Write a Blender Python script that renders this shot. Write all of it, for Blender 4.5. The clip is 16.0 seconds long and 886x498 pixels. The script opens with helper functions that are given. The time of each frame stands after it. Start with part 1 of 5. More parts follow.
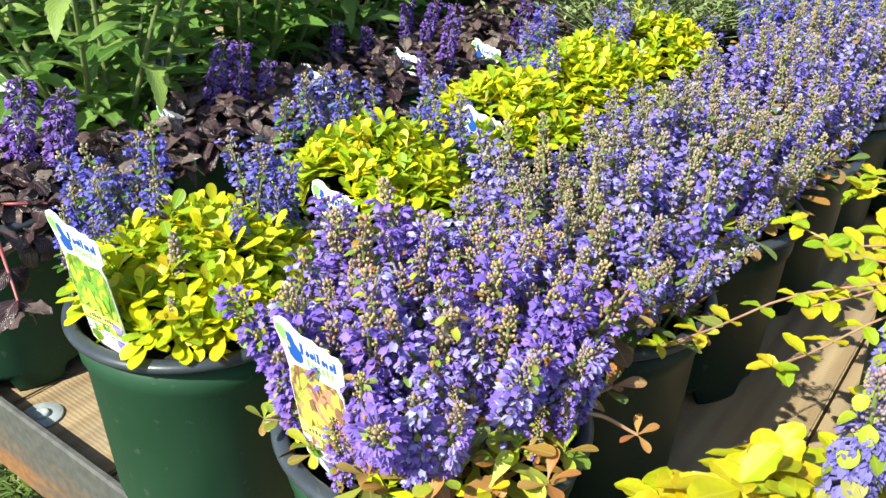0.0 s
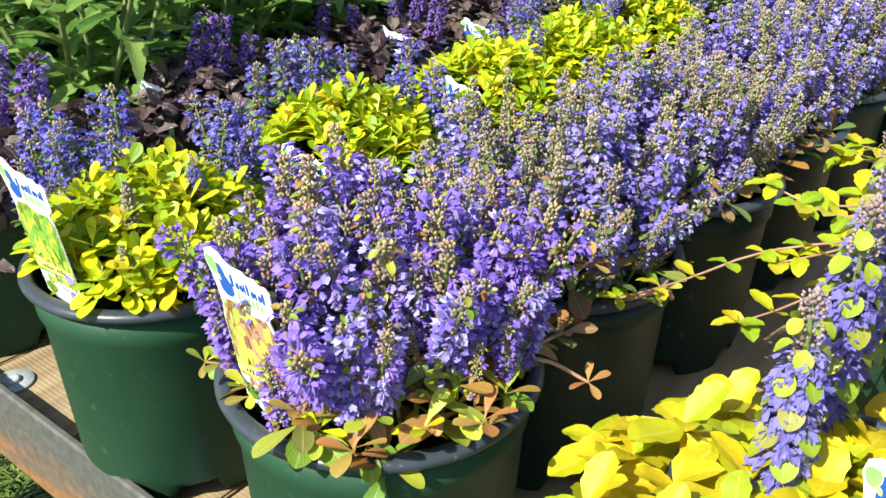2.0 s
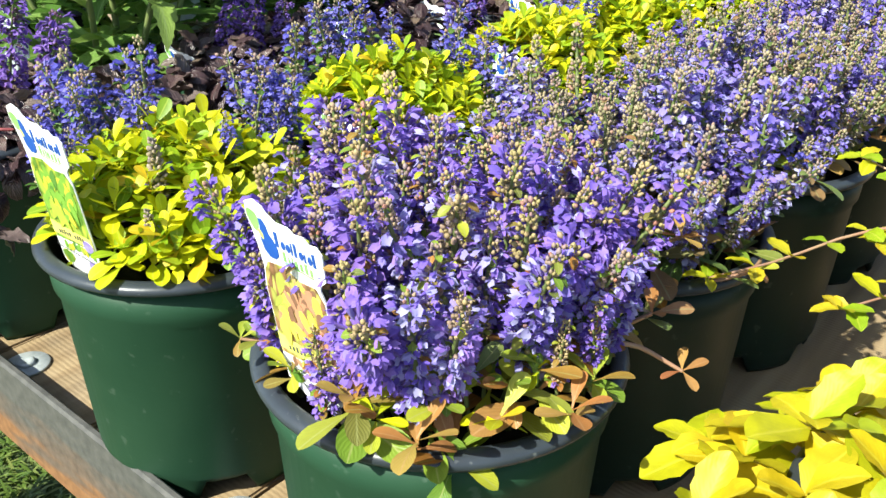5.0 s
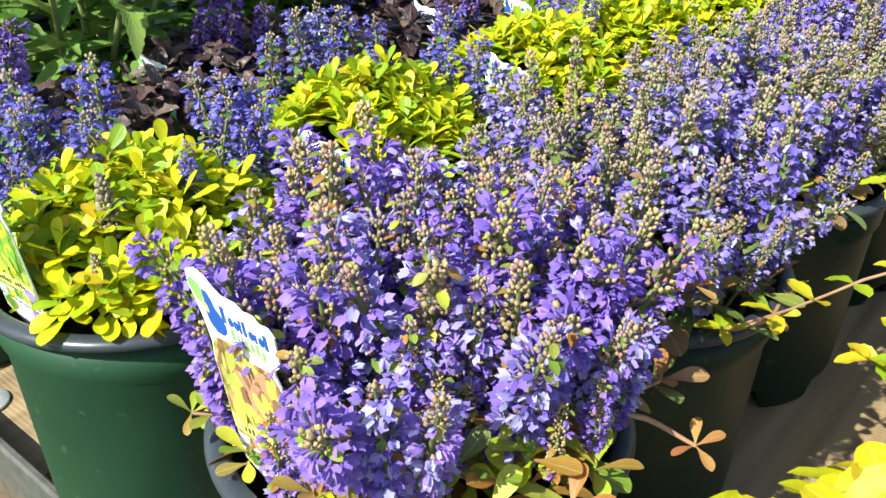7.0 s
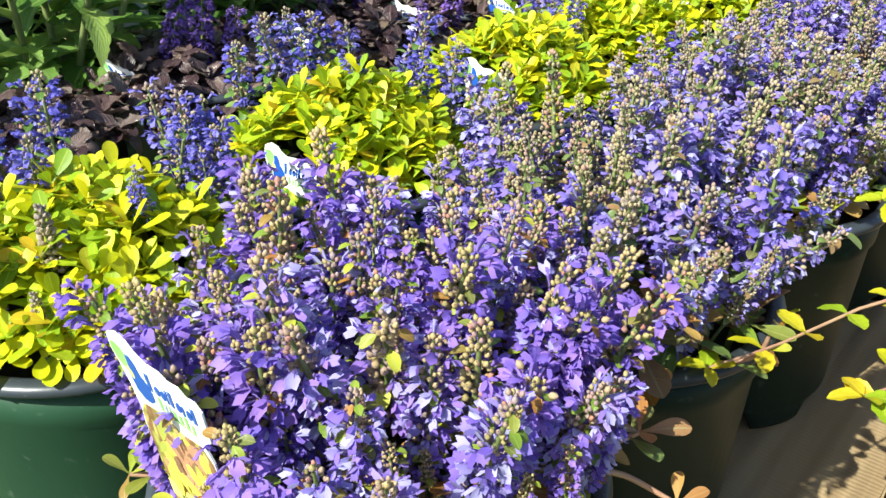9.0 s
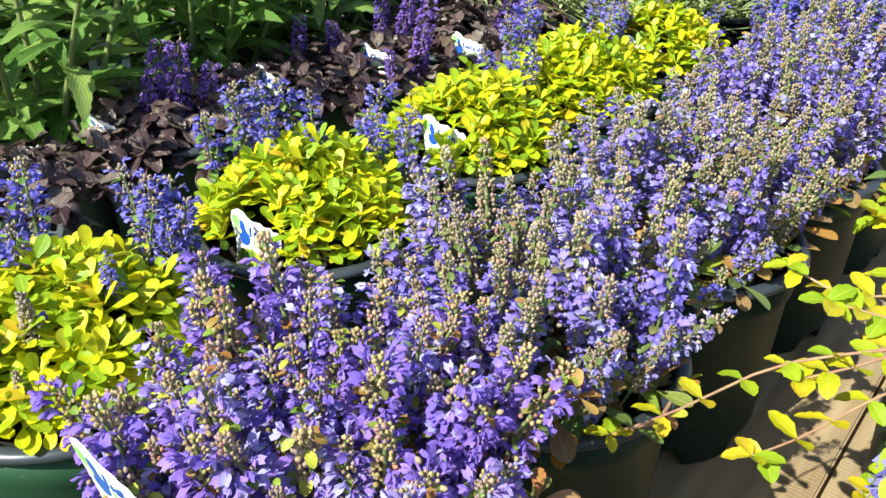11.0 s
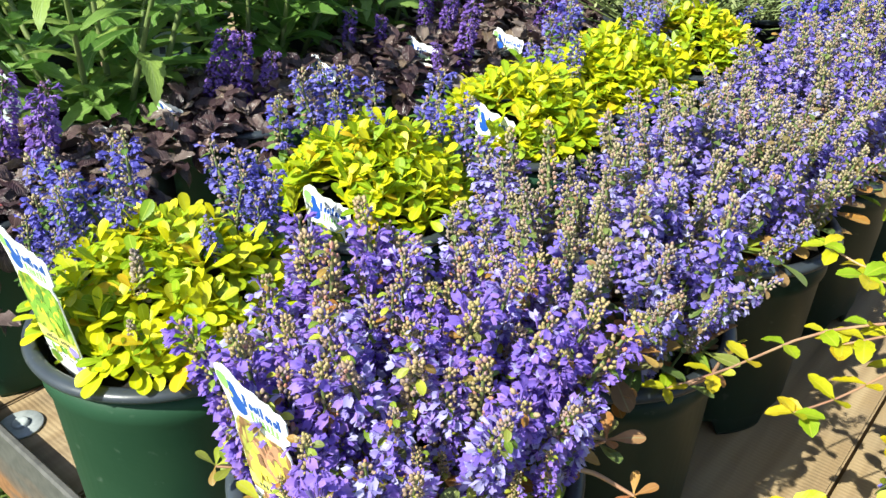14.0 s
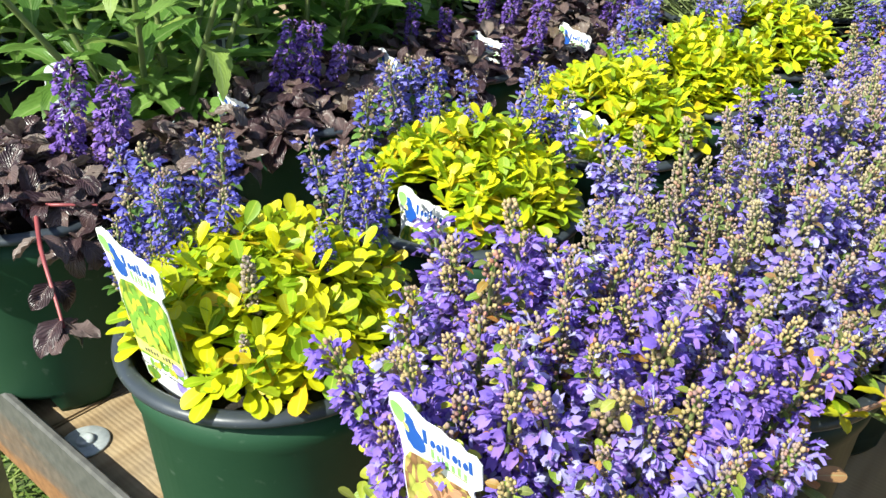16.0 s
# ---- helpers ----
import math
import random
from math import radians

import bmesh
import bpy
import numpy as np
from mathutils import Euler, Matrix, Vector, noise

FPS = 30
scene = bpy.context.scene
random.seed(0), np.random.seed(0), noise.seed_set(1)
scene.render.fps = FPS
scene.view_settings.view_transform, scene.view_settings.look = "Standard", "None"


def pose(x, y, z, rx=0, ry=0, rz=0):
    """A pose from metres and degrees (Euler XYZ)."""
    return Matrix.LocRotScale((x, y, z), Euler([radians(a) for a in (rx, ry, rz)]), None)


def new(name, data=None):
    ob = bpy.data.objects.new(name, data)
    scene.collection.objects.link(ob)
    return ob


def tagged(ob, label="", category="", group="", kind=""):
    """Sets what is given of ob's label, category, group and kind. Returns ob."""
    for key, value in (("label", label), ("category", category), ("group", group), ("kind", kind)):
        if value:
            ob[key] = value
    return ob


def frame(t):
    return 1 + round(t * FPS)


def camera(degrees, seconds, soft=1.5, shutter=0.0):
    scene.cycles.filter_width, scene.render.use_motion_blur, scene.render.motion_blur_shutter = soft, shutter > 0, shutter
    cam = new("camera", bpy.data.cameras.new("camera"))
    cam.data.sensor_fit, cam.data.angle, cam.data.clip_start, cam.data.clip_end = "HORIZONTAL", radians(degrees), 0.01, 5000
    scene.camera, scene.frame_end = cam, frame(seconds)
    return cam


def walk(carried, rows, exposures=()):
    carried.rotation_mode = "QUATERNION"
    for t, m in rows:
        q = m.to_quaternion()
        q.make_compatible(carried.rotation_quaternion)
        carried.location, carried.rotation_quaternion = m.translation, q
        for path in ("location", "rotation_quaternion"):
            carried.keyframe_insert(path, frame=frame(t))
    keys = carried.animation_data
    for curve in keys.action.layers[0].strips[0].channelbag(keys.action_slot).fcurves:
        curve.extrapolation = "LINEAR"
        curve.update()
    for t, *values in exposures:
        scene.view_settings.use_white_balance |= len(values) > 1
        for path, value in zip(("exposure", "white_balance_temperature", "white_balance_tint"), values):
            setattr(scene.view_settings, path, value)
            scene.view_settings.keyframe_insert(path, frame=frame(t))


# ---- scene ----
cam = camera(55.4, 16.0)
METRES, EYE, TILT, LEAN, TURN = 0.5, 0.442, -28.0, -0.9, 0.0
ROWS = [
    (0.0, 0.0, 0.0, 0.0, 0.0, 0.0, -0.0),
    (0.5, 0.0042, 0.0001, -0.0175, 0.22, 0.14, 0.07),
    (1.0, 0.034, 0.0121, -0.0402, 0.43, 0.26, 0.16),
    (1.5, 0.0503, 0.0211, -0.0558, 0.72, 0.38, 0.08),
    (2.0, 0.0722, 0.0177, -0.0657, 1.19, 0.5, -0.1),
    (2.5, 0.0864, 0.0214, -0.0861, 1.79, 0.63, -0.46),
    (3.0, 0.0629, 0.0462, -0.0906, 2.28, 0.65, -0.99),
    (3.5, 0.0313, 0.0721, -0.0987, 2.5, 0.77, -1.1),
    (6.0, 0.0237, 0.1744, -0.0765, 2.49, 0.24, -0.98),
    (6.5, 0.0325, 0.1985, -0.0577, 2.47, 0.0, -0.92),
    (7.0, 0.0335, 0.2212, -0.0429, 2.42, -0.17, -0.84),
    (7.5, 0.0346, 0.2442, -0.0337, 2.38, -0.37, -0.73),
    (8.0, 0.0367, 0.2751, -0.0337, 2.32, -0.6, -0.66),
    (8.5, 0.0427, 0.284, -0.026, 2.28, -0.82, -0.53),
    (9.0, 0.0573, 0.2739, -0.0035, 2.19, -0.98, -0.43),
    (9.5, 0.0781, 0.2592, 0.0235, 2.16, -1.1, -0.34),
    (10.0, 0.1038, 0.2413, 0.0484, 2.07, -1.22, -0.25),
    (12.5, 0.1261, 0.0788, 0.0769, 1.95, -1.65, -0.19),
    (13.0, 0.1154, 0.0628, 0.0569, 2.04, -1.55, -0.41),
    (13.5, 0.0961, 0.069, 0.0516, 2.35, -1.47, -0.84),
    (14.0, 0.0561, 0.0963, 0.049, 2.64, -1.4, -1.3),
    (14.5, 0.0123, 0.1207, 0.0475, 2.76, -1.34, -1.59),
    (15.0, -0.0361, 0.1436, 0.0501, 2.74, -1.3, -1.71),
    (15.5, -0.0681, 0.1606, 0.0537, 2.68, -1.29, -1.73),
    (16.0, -0.0904, 0.181, 0.0496, 2.58, -1.27, -1.74),
]
walk(cam, [(t, pose(0, 0, EYE, TILT, LEAN, TURN) @ pose(METRES * x, METRES * y, METRES * z, 90 + pitch, roll, yaw)) for t, x, y, z, yaw, pitch, roll in ROWS],
     [(0.0, 1.4), (16.0, 1.4)])

# ---- world and sun ----
SUN_TRAVEL = Vector((0.71, 0.68, -0.98)).normalized()
world = bpy.data.worlds.new("sky")
scene.world = world
world.use_nodes = True
sky = world.node_tree.nodes.new("ShaderNodeTexSky")
sky.sky_type, sky.sun_disc = "NISHITA", False
sky.sun_elevation = math.asin(-SUN_TRAVEL.z)
sky.sun_rotation = math.atan2(-SUN_TRAVEL.x, -SUN_TRAVEL.y)
world.node_tree.nodes["Background"].inputs["Strength"].default_value = 0.084
world.node_tree.links.new(sky.outputs[0], world.node_tree.nodes["Background"].inputs["Color"])
sun = new("sun", bpy.data.lights.new("sun", "SUN"))
sun.data.energy, sun.data.angle, sun.data.color = 3.8, radians(0.55), (0.975, 1.0, 0.87)
sun.rotation_euler = SUN_TRAVEL.to_track_quat("-Z", "Y").to_euler()

rng = np.random.default_rng(7)

# ---- materials ----


def nodes_of(name):
    m = bpy.data.materials.new(name)
    m.use_nodes = True
    t = m.node_tree
    return m, t, t.nodes["Principled BSDF"]


def node(t, kind, **sets):
    n = t.nodes.new(kind)
    for k, v in sets.items():
        n.inputs[k].default_value = v
    return n


def ramp(t, fac, stops):
    n = t.nodes.new("ShaderNodeValToRGB")
    el = n.color_ramp.elements
    while len(el) < len(stops):
        el.new(0.5)
    for e, (p, c) in zip(el, stops):
        e.position, e.color = p, (*c, 1)
    t.links.new(fac, n.inputs[0])
    return n.outputs[0]


def chance(t, share=1.0):
    """A number from 0 to 1 of its own for each piece, object by object and island by island."""
    a, b = t.nodes.new("ShaderNodeObjectInfo"), t.nodes.new("ShaderNodeNewGeometry")
    s = t.nodes.new("ShaderNodeMath")
    s.operation = "MULTIPLY_ADD"
    t.links.new(b.outputs["Random Per Island"], s.inputs[0])
    s.inputs[1].default_value = share
    t.links.new(a.outputs["Random"], s.inputs[2])
    f = t.nodes.new("ShaderNodeMath")
    f.operation = "FRACT"
    t.links.new(s.outputs[0], f.inputs[0])
    return f.outputs[0]


def mixed(t, kind, fac, a, b):
    n = t.nodes.new("ShaderNodeMix")
    n.data_type, n.blend_type = "RGBA", kind
    for socket, v in ((n.inputs[0], fac), (n.inputs[6], a), (n.inputs[7], b)):
        if isinstance(v, bpy.types.NodeSocket):
            t.links.new(v, socket)
        else:
            socket.default_value = v if isinstance(v, (int, float)) else (*v, 1)
    return n.outputs[2]


def bumped(t, bsdf, height, strength, distance):
    b = node(t, "ShaderNodeBump", Strength=strength, Distance=distance)
    t.links.new(height, b.inputs["Height"])
    t.links.new(b.outputs[0], bsdf.inputs["Normal"])


def leaf_mat(name, stops, rib, rough=0.45, through_light=0.3, veins=0.5, grain=260.0, tip=None):
    """Leaf blade: its tone differs leaf by leaf, with a midrib, side veins, blotches and light that shines through."""
    m, t, bsdf = nodes_of(name)
    col = ramp(t, chance(t), stops)
    uv = t.nodes.new("ShaderNodeUVMap")
    sep = t.nodes.new("ShaderNodeSeparateXYZ")
    t.links.new(uv.outputs[0], sep.inputs[0])
    blot = node(t, "ShaderNodeTexNoise", Scale=grain, Detail=3.0)
    tc = t.nodes.new("ShaderNodeTexCoord")
    t.links.new(tc.outputs["Object"], blot.inputs["Vector"])
    col = mixed(t, "MULTIPLY", 0.3, col, ramp(t, blot.outputs["Fac"], [(0.3, (0.55, 0.55, 0.5)), (0.7, (1, 1, 1))]))
    mid = t.nodes.new("ShaderNodeMath")
    mid.operation = "ABSOLUTE"
    t.links.new(sep.outputs["Y"], mid.inputs[0])
    wave = node(t, "ShaderNodeTexWave", Scale=2.6, Distortion=1.5, Detail=1.0)
    skew = t.nodes.new("ShaderNodeVectorMath")
    skew.operation = "ADD"
    t.links.new(uv.outputs[0], skew.inputs[0])
    comb = t.nodes.new("ShaderNodeCombineXYZ")
    half = t.nodes.new("ShaderNodeMath")
    half.operation = "MULTIPLY"
    half.inputs[1].default_value = -0.5
    t.links.new(mid.outputs[0], half.inputs[0])
    t.links.new(half.outputs[0], comb.inputs[0])
    t.links.new(comb.outputs[0], skew.inputs[1])
    t.links.new(skew.outputs[0], wave.inputs["Vector"])
    col = mixed(t, "MIX", ramp(t, mid.outputs[0], [(0.02, (0.55, 0.55, 0.55)), (0.12, (0, 0, 0))]), col, rib)
    col = mixed(t, "MULTIPLY", veins * 0.14, col, ramp(t, wave.outputs["Fac"], [(0.0, (0.6, 0.6, 0.6)), (0.5, (1, 1, 1))]))
    if tip:
        col = mixed(t, "MIX", ramp(t, sep.outputs["X"], [(0.45, (0, 0, 0)), (1.0, (0.6, 0.6, 0.6))]), col, tip)
    t.links.new(col, bsdf.inputs["Base Color"])
    bsdf.inputs["Roughness"].default_value = rough
    bsdf.inputs["Specular IOR Level"].default_value = 0.4
    bumped(t, bsdf, wave.outputs["Fac"], veins * 0.45, 0.0005)
    if through_light:
        tr = t.nodes.new("ShaderNodeBsdfTranslucent")
        t.links.new(col, tr.inputs["Color"])
        mx = t.nodes.new("ShaderNodeMixShader")
        mx.inputs[0].default_value = through_light
        t.links.new(bsdf.outputs[0], mx.inputs[1])
        t.links.new(tr.outputs[0], mx.inputs[2])
        t.links.new(mx.outputs[0], t.nodes["Material Output"].inputs[0])
    return m


def plain_mat(name, a, b, scale=40.0, rough=0.5, metal=0.0, bump=0.1, depth=0.001, detail=4.0, speck=None, spec=0.5):
    """A surface of two tones in blotches with a fine relief; speck: dust or wear on top."""
    m, t, bsdf = nodes_of(name)
    tc = t.nodes.new("ShaderNodeTexCoord")
    n1 = node(t, "ShaderNodeTexNoise", Scale=scale, Detail=detail)
    n2 = node(t, "ShaderNodeTexNoise", Scale=scale * 9, Detail=3.0)
    for n in (n1, n2):
        t.links.new(tc.outputs["Object"], n.inputs["Vector"])
    col = ramp(t, n1.outputs["Fac"], [(0.3, a), (0.7, b)])
    if speck:
        col = mixed(t, "MIX", ramp(t, n2.outputs["Fac"], [(0.66, (0, 0, 0)), (0.74, (0.7, 0.7, 0.7))]), col, speck)
    t.links.new(col, bsdf.inputs["Base Color"])
    bsdf.inputs["Roughness"].default_value, bsdf.inputs["Metallic"].default_value = rough, metal
    bsdf.inputs["Specular IOR Level"].default_value = spec
    bumped(t, bsdf, n2.outputs["Fac"], bump, depth)
    return m


def tone_mat(name, stops, rough=0.5, through_light=0.0, share=1.0):
    """Small pieces that differ in tone one by one (buds, petals)."""
    m, t, bsdf = nodes_of(name)
    col = ramp(t, chance(t, share), stops)
    uv = t.nodes.new("ShaderNodeUVMap")
    sep = t.nodes.new("ShaderNodeSeparateXYZ")
    t.links.new(uv.outputs[0], sep.inputs[0])
    col = mixed(t, "MIX", ramp(t, sep.outputs["X"], [(0.0, (0.35, 0.35, 0.35)), (0.5, (0, 0, 0))]), col, (0.55, 0.5, 0.72) if through_light else (0.2, 0.2, 0.12))
    t.links.new(col, bsdf.inputs["Base Color"])
    bsdf.inputs["Roughness"].default_value = rough
    bsdf.inputs["Specular IOR Level"].default_value = 0.3
    if through_light:
        tr = t.nodes.new("ShaderNodeBsdfTranslucent")
        t.links.new(col, tr.inputs["Color"])
        mx = t.nodes.new("ShaderNodeMixShader")
        mx.inputs[0].default_value = through_light
        t.links.new(bsdf.outputs[0], mx.inputs[1])
        t.links.new(tr.outputs[0], mx.inputs[2])
        t.links.new(mx.outputs[0], t.nodes["Material Output"].inputs[0])
    return m


POT = plain_mat("green_pot_plastic", (0.015, 0.05, 0.027), (0.023, 0.064, 0.035), 14, 0.5, 0, 0.2, 0.0005, speck=(0.06, 0.1, 0.07), spec=0.12)
# The green pot plastic again, with the row's shade put into its colour.
POT_SHADED = plain_mat("shaded_green_pot_plastic", (0.008, 0.021, 0.015), (0.012, 0.028, 0.02), 14, 0.45, 0, 0.12, 0.0004, speck=(0.05, 0.065, 0.055), spec=0.2)
POT_DARK = plain_mat("black_pot_plastic", (0.012, 0.014, 0.015), (0.02, 0.022, 0.023), 14, 0.5, 0, 0.1, 0.0004, speck=(0.05, 0.05, 0.05), spec=0.12)
RIM = plain_mat("dark_rim_plastic", (0.024, 0.029, 0.036), (0.042, 0.052, 0.066), 30, 0.34, 0, 0.15, 0.0004, speck=(0.13, 0.14, 0.14), spec=0.4)
TRAY = plain_mat("grey_tray_plastic", (0.15, 0.19, 0.21), (0.2, 0.245, 0.265), 30, 0.45, 0, 0.1, 0.0004)
SOIL = plain_mat("potting_soil", (0.012, 0.009, 0.007), (0.04, 0.03, 0.022), 160, 0.95, 0, 0.9, 0.004)
STEM_GREEN = plain_mat("green_stem", (0.12, 0.17, 0.05), (0.17, 0.2, 0.07), 80, 0.5)
STEM_RED = plain_mat("red_stem", (0.2, 0.035, 0.04), (0.3, 0.07, 0.07), 80, 0.45)
STEM_PINK = plain_mat("pinkish_stem", (0.34, 0.16, 0.11), (0.42, 0.27, 0.15), 80, 0.5)
VIOLET = tone_mat("violet_petal", [(0.0, (0.19, 0.12, 0.56)), (0.3, (0.25, 0.15, 0.6)), (0.52, (0.32, 0.18, 0.58)), (0.72, (0.31, 0.26, 0.64)), (0.92, (0.5, 0.48, 0.72)), (1.0, (0.19, 0.12, 0.56))], 0.7, 0.35, 0.6)
VIOLET_COOL = tone_mat("cool_violet_petal", [(0.0, (0.17, 0.13, 0.54)), (0.3, (0.23, 0.17, 0.6)), (0.52, (0.29, 0.2, 0.58)), (0.72, (0.3, 0.27, 0.63)), (0.92, (0.47, 0.46, 0.7)), (1.0, (0.17, 0.13, 0.54))], 0.7, 0.35, 0.6)
BLUE = tone_mat("blue_violet_petal", [(0.0, (0.115, 0.105, 0.5)), (0.5, (0.17, 0.15, 0.59)), (1.0, (0.28, 0.26, 0.68))], 0.7, 0.35, 0.3)
PURPLE = tone_mat("deep_purple_petal", [(0.0, (0.1, 0.045, 0.27)), (0.5, (0.17, 0.085, 0.38)), (1.0, (0.29, 0.17, 0.52))], 0.7, 0.25, 0.5)
BUD_DUSKY = tone_mat("dusky_pink_bud", [(0.0, (0.24, 0.17, 0.17)), (0.5, (0.3, 0.2, 0.19)), (1.0, (0.24, 0.2, 0.26))], 0.55, 0.0, 0.5)
LAVENDER = tone_mat("lavender_petal", [(0.0, (0.14, 0.115, 0.44)), (0.5, (0.2, 0.17, 0.5)), (1.0, (0.31, 0.28, 0.6))], 0.7, 0.35, 0.4)
BUD = tone_mat("tan_bud", [(0.0, (0.3, 0.25, 0.1)), (0.4, (0.38, 0.28, 0.14)), (0.7, (0.29, 0.2, 0.15)), (0.88, (0.26, 0.2, 0.22)), (1.0, (0.38, 0.16, 0.1))], 0.6, 0.0, 0.5)
BUD_GREY = tone_mat("grey_tan_bud", [(0.0, (0.27, 0.24, 0.12)), (0.4, (0.35, 0.28, 0.165)), (0.75, (0.26, 0.21, 0.19)), (1.0, (0.34, 0.19, 0.13))], 0.6, 0.0, 0.5)
BUD_DARK = tone_mat("dark_calyx", [(0.0, (0.05, 0.02, 0.05)), (1.0, (0.12, 0.05, 0.1))], 0.5)
YELLOW = leaf_mat("golden_leaf", [(0.0, (0.2, 0.34, 0.015)), (0.25, (0.34, 0.48, 0.015)), (0.5, (0.64, 0.66, 0.01)), (0.78, (0.74, 0.66, 0.01)), (0.9, (0.3, 0.44, 0.02)), (1.0, (0.8, 0.5, 0.02))], (0.55, 0.62, 0.08), 0.42, 0.35, 0.3)
YELLOW_BIG = leaf_mat("broad_golden_leaf", [(0.0, (0.33, 0.42, 0.01)), (0.2, (0.5, 0.49, 0.01)), (0.5, (0.62, 0.5, 0.012)), (0.8, (0.64, 0.46, 0.012)), (1.0, (0.34, 0.42, 0.02))], (0.62, 0.56, 0.06), 0.5, 0.35, 0.16)
YELLOW_VINE = leaf_mat("lime_vine_leaf", [(0.0, (0.24, 0.38, 0.012)), (0.4, (0.36, 0.46, 0.012)), (0.7, (0.54, 0.5, 0.012)), (1.0, (0.6, 0.46, 0.02))], (0.5, 0.52, 0.06), 0.5, 0.35, 0.5)
FINCH = leaf_mat("green_bronze_leaf", [(0.0, (0.14, 0.25, 0.03)), (0.35, (0.28, 0.37, 0.04)), (0.55, (0.5, 0.5, 0.045)), (0.7, (0.16, 0.2, 0.05)), (0.85, (0.42, 0.2, 0.04)), (1.0, (0.4, 0.16, 0.04))], (0.4, 0.4, 0.15), 0.4, 0.3, 0.5)
OLIVE = leaf_mat("olive_leaf", [(0.0, (0.09, 0.15, 0.035)), (0.6, (0.17, 0.22, 0.06)), (0.85, (0.2, 0.14, 0.06)), (1.0, (0.3, 0.16, 0.07))], (0.3, 0.3, 0.14), 0.4, 0.2, 0.4)
COPPER = leaf_mat("copper_leaf", [(0.0, (0.4, 0.16, 0.05)), (0.5, (0.46, 0.24, 0.075)), (0.8, (0.42, 0.3, 0.07)), (1.0, (0.33, 0.12, 0.05))], (0.46, 0.27, 0.13), 0.42, 0.25, 0.4)
DARK = leaf_mat("burgundy_leaf", [(0.0, (0.035, 0.018, 0.022)), (0.35, (0.07, 0.04, 0.043)), (0.65, (0.13, 0.085, 0.08)), (0.9, (0.2, 0.155, 0.135)), (1.0, (0.15, 0.1, 0.06))], (0.19, 0.125, 0.12), 0.3, 0.1, 1.6)
GREEN = leaf_mat("green_leaf", [(0.0, (0.08, 0.18, 0.03)), (0.5, (0.15, 0.29, 0.055)), (0.85, (0.26, 0.4, 0.1)), (1.0, (0.34, 0.44, 0.09))], (0.32, 0.42, 0.16), 0.38, 0.42, 0.8)
BRACT = leaf_mat("lime_bract", [(0.0, (0.3, 0.42, 0.03)), (0.6, (0.42, 0.48, 0.03)), (1.0, (0.36, 0.33, 0.08))], (0.45, 0.5, 0.1), 0.5, 0.35, 0.4)
GREYLEAF = leaf_mat("grey_green_leaf", [(0.0, (0.2, 0.27, 0.09)), (0.5, (0.31, 0.38, 0.14)), (1.0, (0.44, 0.48, 0.22))], (0.36, 0.42, 0.2), 0.5, 0.3, 0.3)
GRASS = leaf_mat("grass_blade", [(0.0, (0.07, 0.13, 0.02)), (0.5, (0.13, 0.2, 0.03)), (1.0, (0.25, 0.29, 0.08))], (0.16, 0.22, 0.06), 0.5, 0.25, 0.1)
GROUND = plain_mat("lawn_soil", (0.05, 0.075, 0.02), (0.09, 0.12, 0.035), 6, 0.9, 0, 0.5, 0.01)
CARD = plain_mat("white_card", (0.78, 0.79, 0.77), (0.84, 0.84, 0.82), 90, 0.28, 0, 0.02, 0.0002)
INK_BLUE = plain_mat("blue_ink", (0.012, 0.07, 0.34), (0.016, 0.09, 0.4), 90, 0.3, 0, 0.02, 0.0002)
INK_GREEN = plain_mat("green_ink", (0.2, 0.5, 0.12), (0.28, 0.58, 0.16), 90, 0.3, 0, 0.02, 0.0002)
INK_DARK = plain_mat("dark_ink", (0.05, 0.05, 0.06), (0.08, 0.08, 0.09), 90, 0.35, 0, 0.02, 0.0002)
INK_YELLOW = plain_mat("yellow_ink", (0.72, 0.68, 0.12), (0.78, 0.74, 0.2), 90, 0.3, 0, 0.02, 0.0002)
INK_VIOLET = plain_mat("violet_ink", (0.2, 0.14, 0.5), (0.4, 0.34, 0.66), 300, 0.3, 0, 0.02, 0.0002)
STEEL = plain_mat("galvanised_steel", (0.42, 0.46, 0.47), (0.55, 0.58, 0.58), 220, 0.5, 0.35, 0.15, 0.0004)


def picture_mat(name, tones):
    """A printed photograph of leaves: overlapping cells of leaf colour with dark gaps."""
    m, t, bsdf = nodes_of(name)
    tc = t.nodes.new("ShaderNodeTexCoord")
    mp = node(t, "ShaderNodeMapping", Scale=(1.0, 0.5, 1.0), Rotation=(0, 0, 0.5))
    t.links.new(tc.outputs["Object"], mp.inputs["Vector"])
    v = node(t, "ShaderNodeTexVoronoi", Scale=260.0)
    t.links.new(mp.outputs[0], v.inputs["Vector"])
    sep = t.nodes.new("ShaderNodeSeparateColor")
    t.links.new(v.outputs["Color"], sep.inputs[0])
    col = ramp(t, sep.outputs[0], tones)
    col = mixed(t, "MULTIPLY", 0.75, col, ramp(t, v.outputs["Distance"], [(0.3, (1, 1, 1)), (0.85, (0.25, 0.3, 0.15))]))
    t.links.new(col, bsdf.inputs["Base Color"])
    bsdf.inputs["Roughness"].default_value = 0.28
    return m


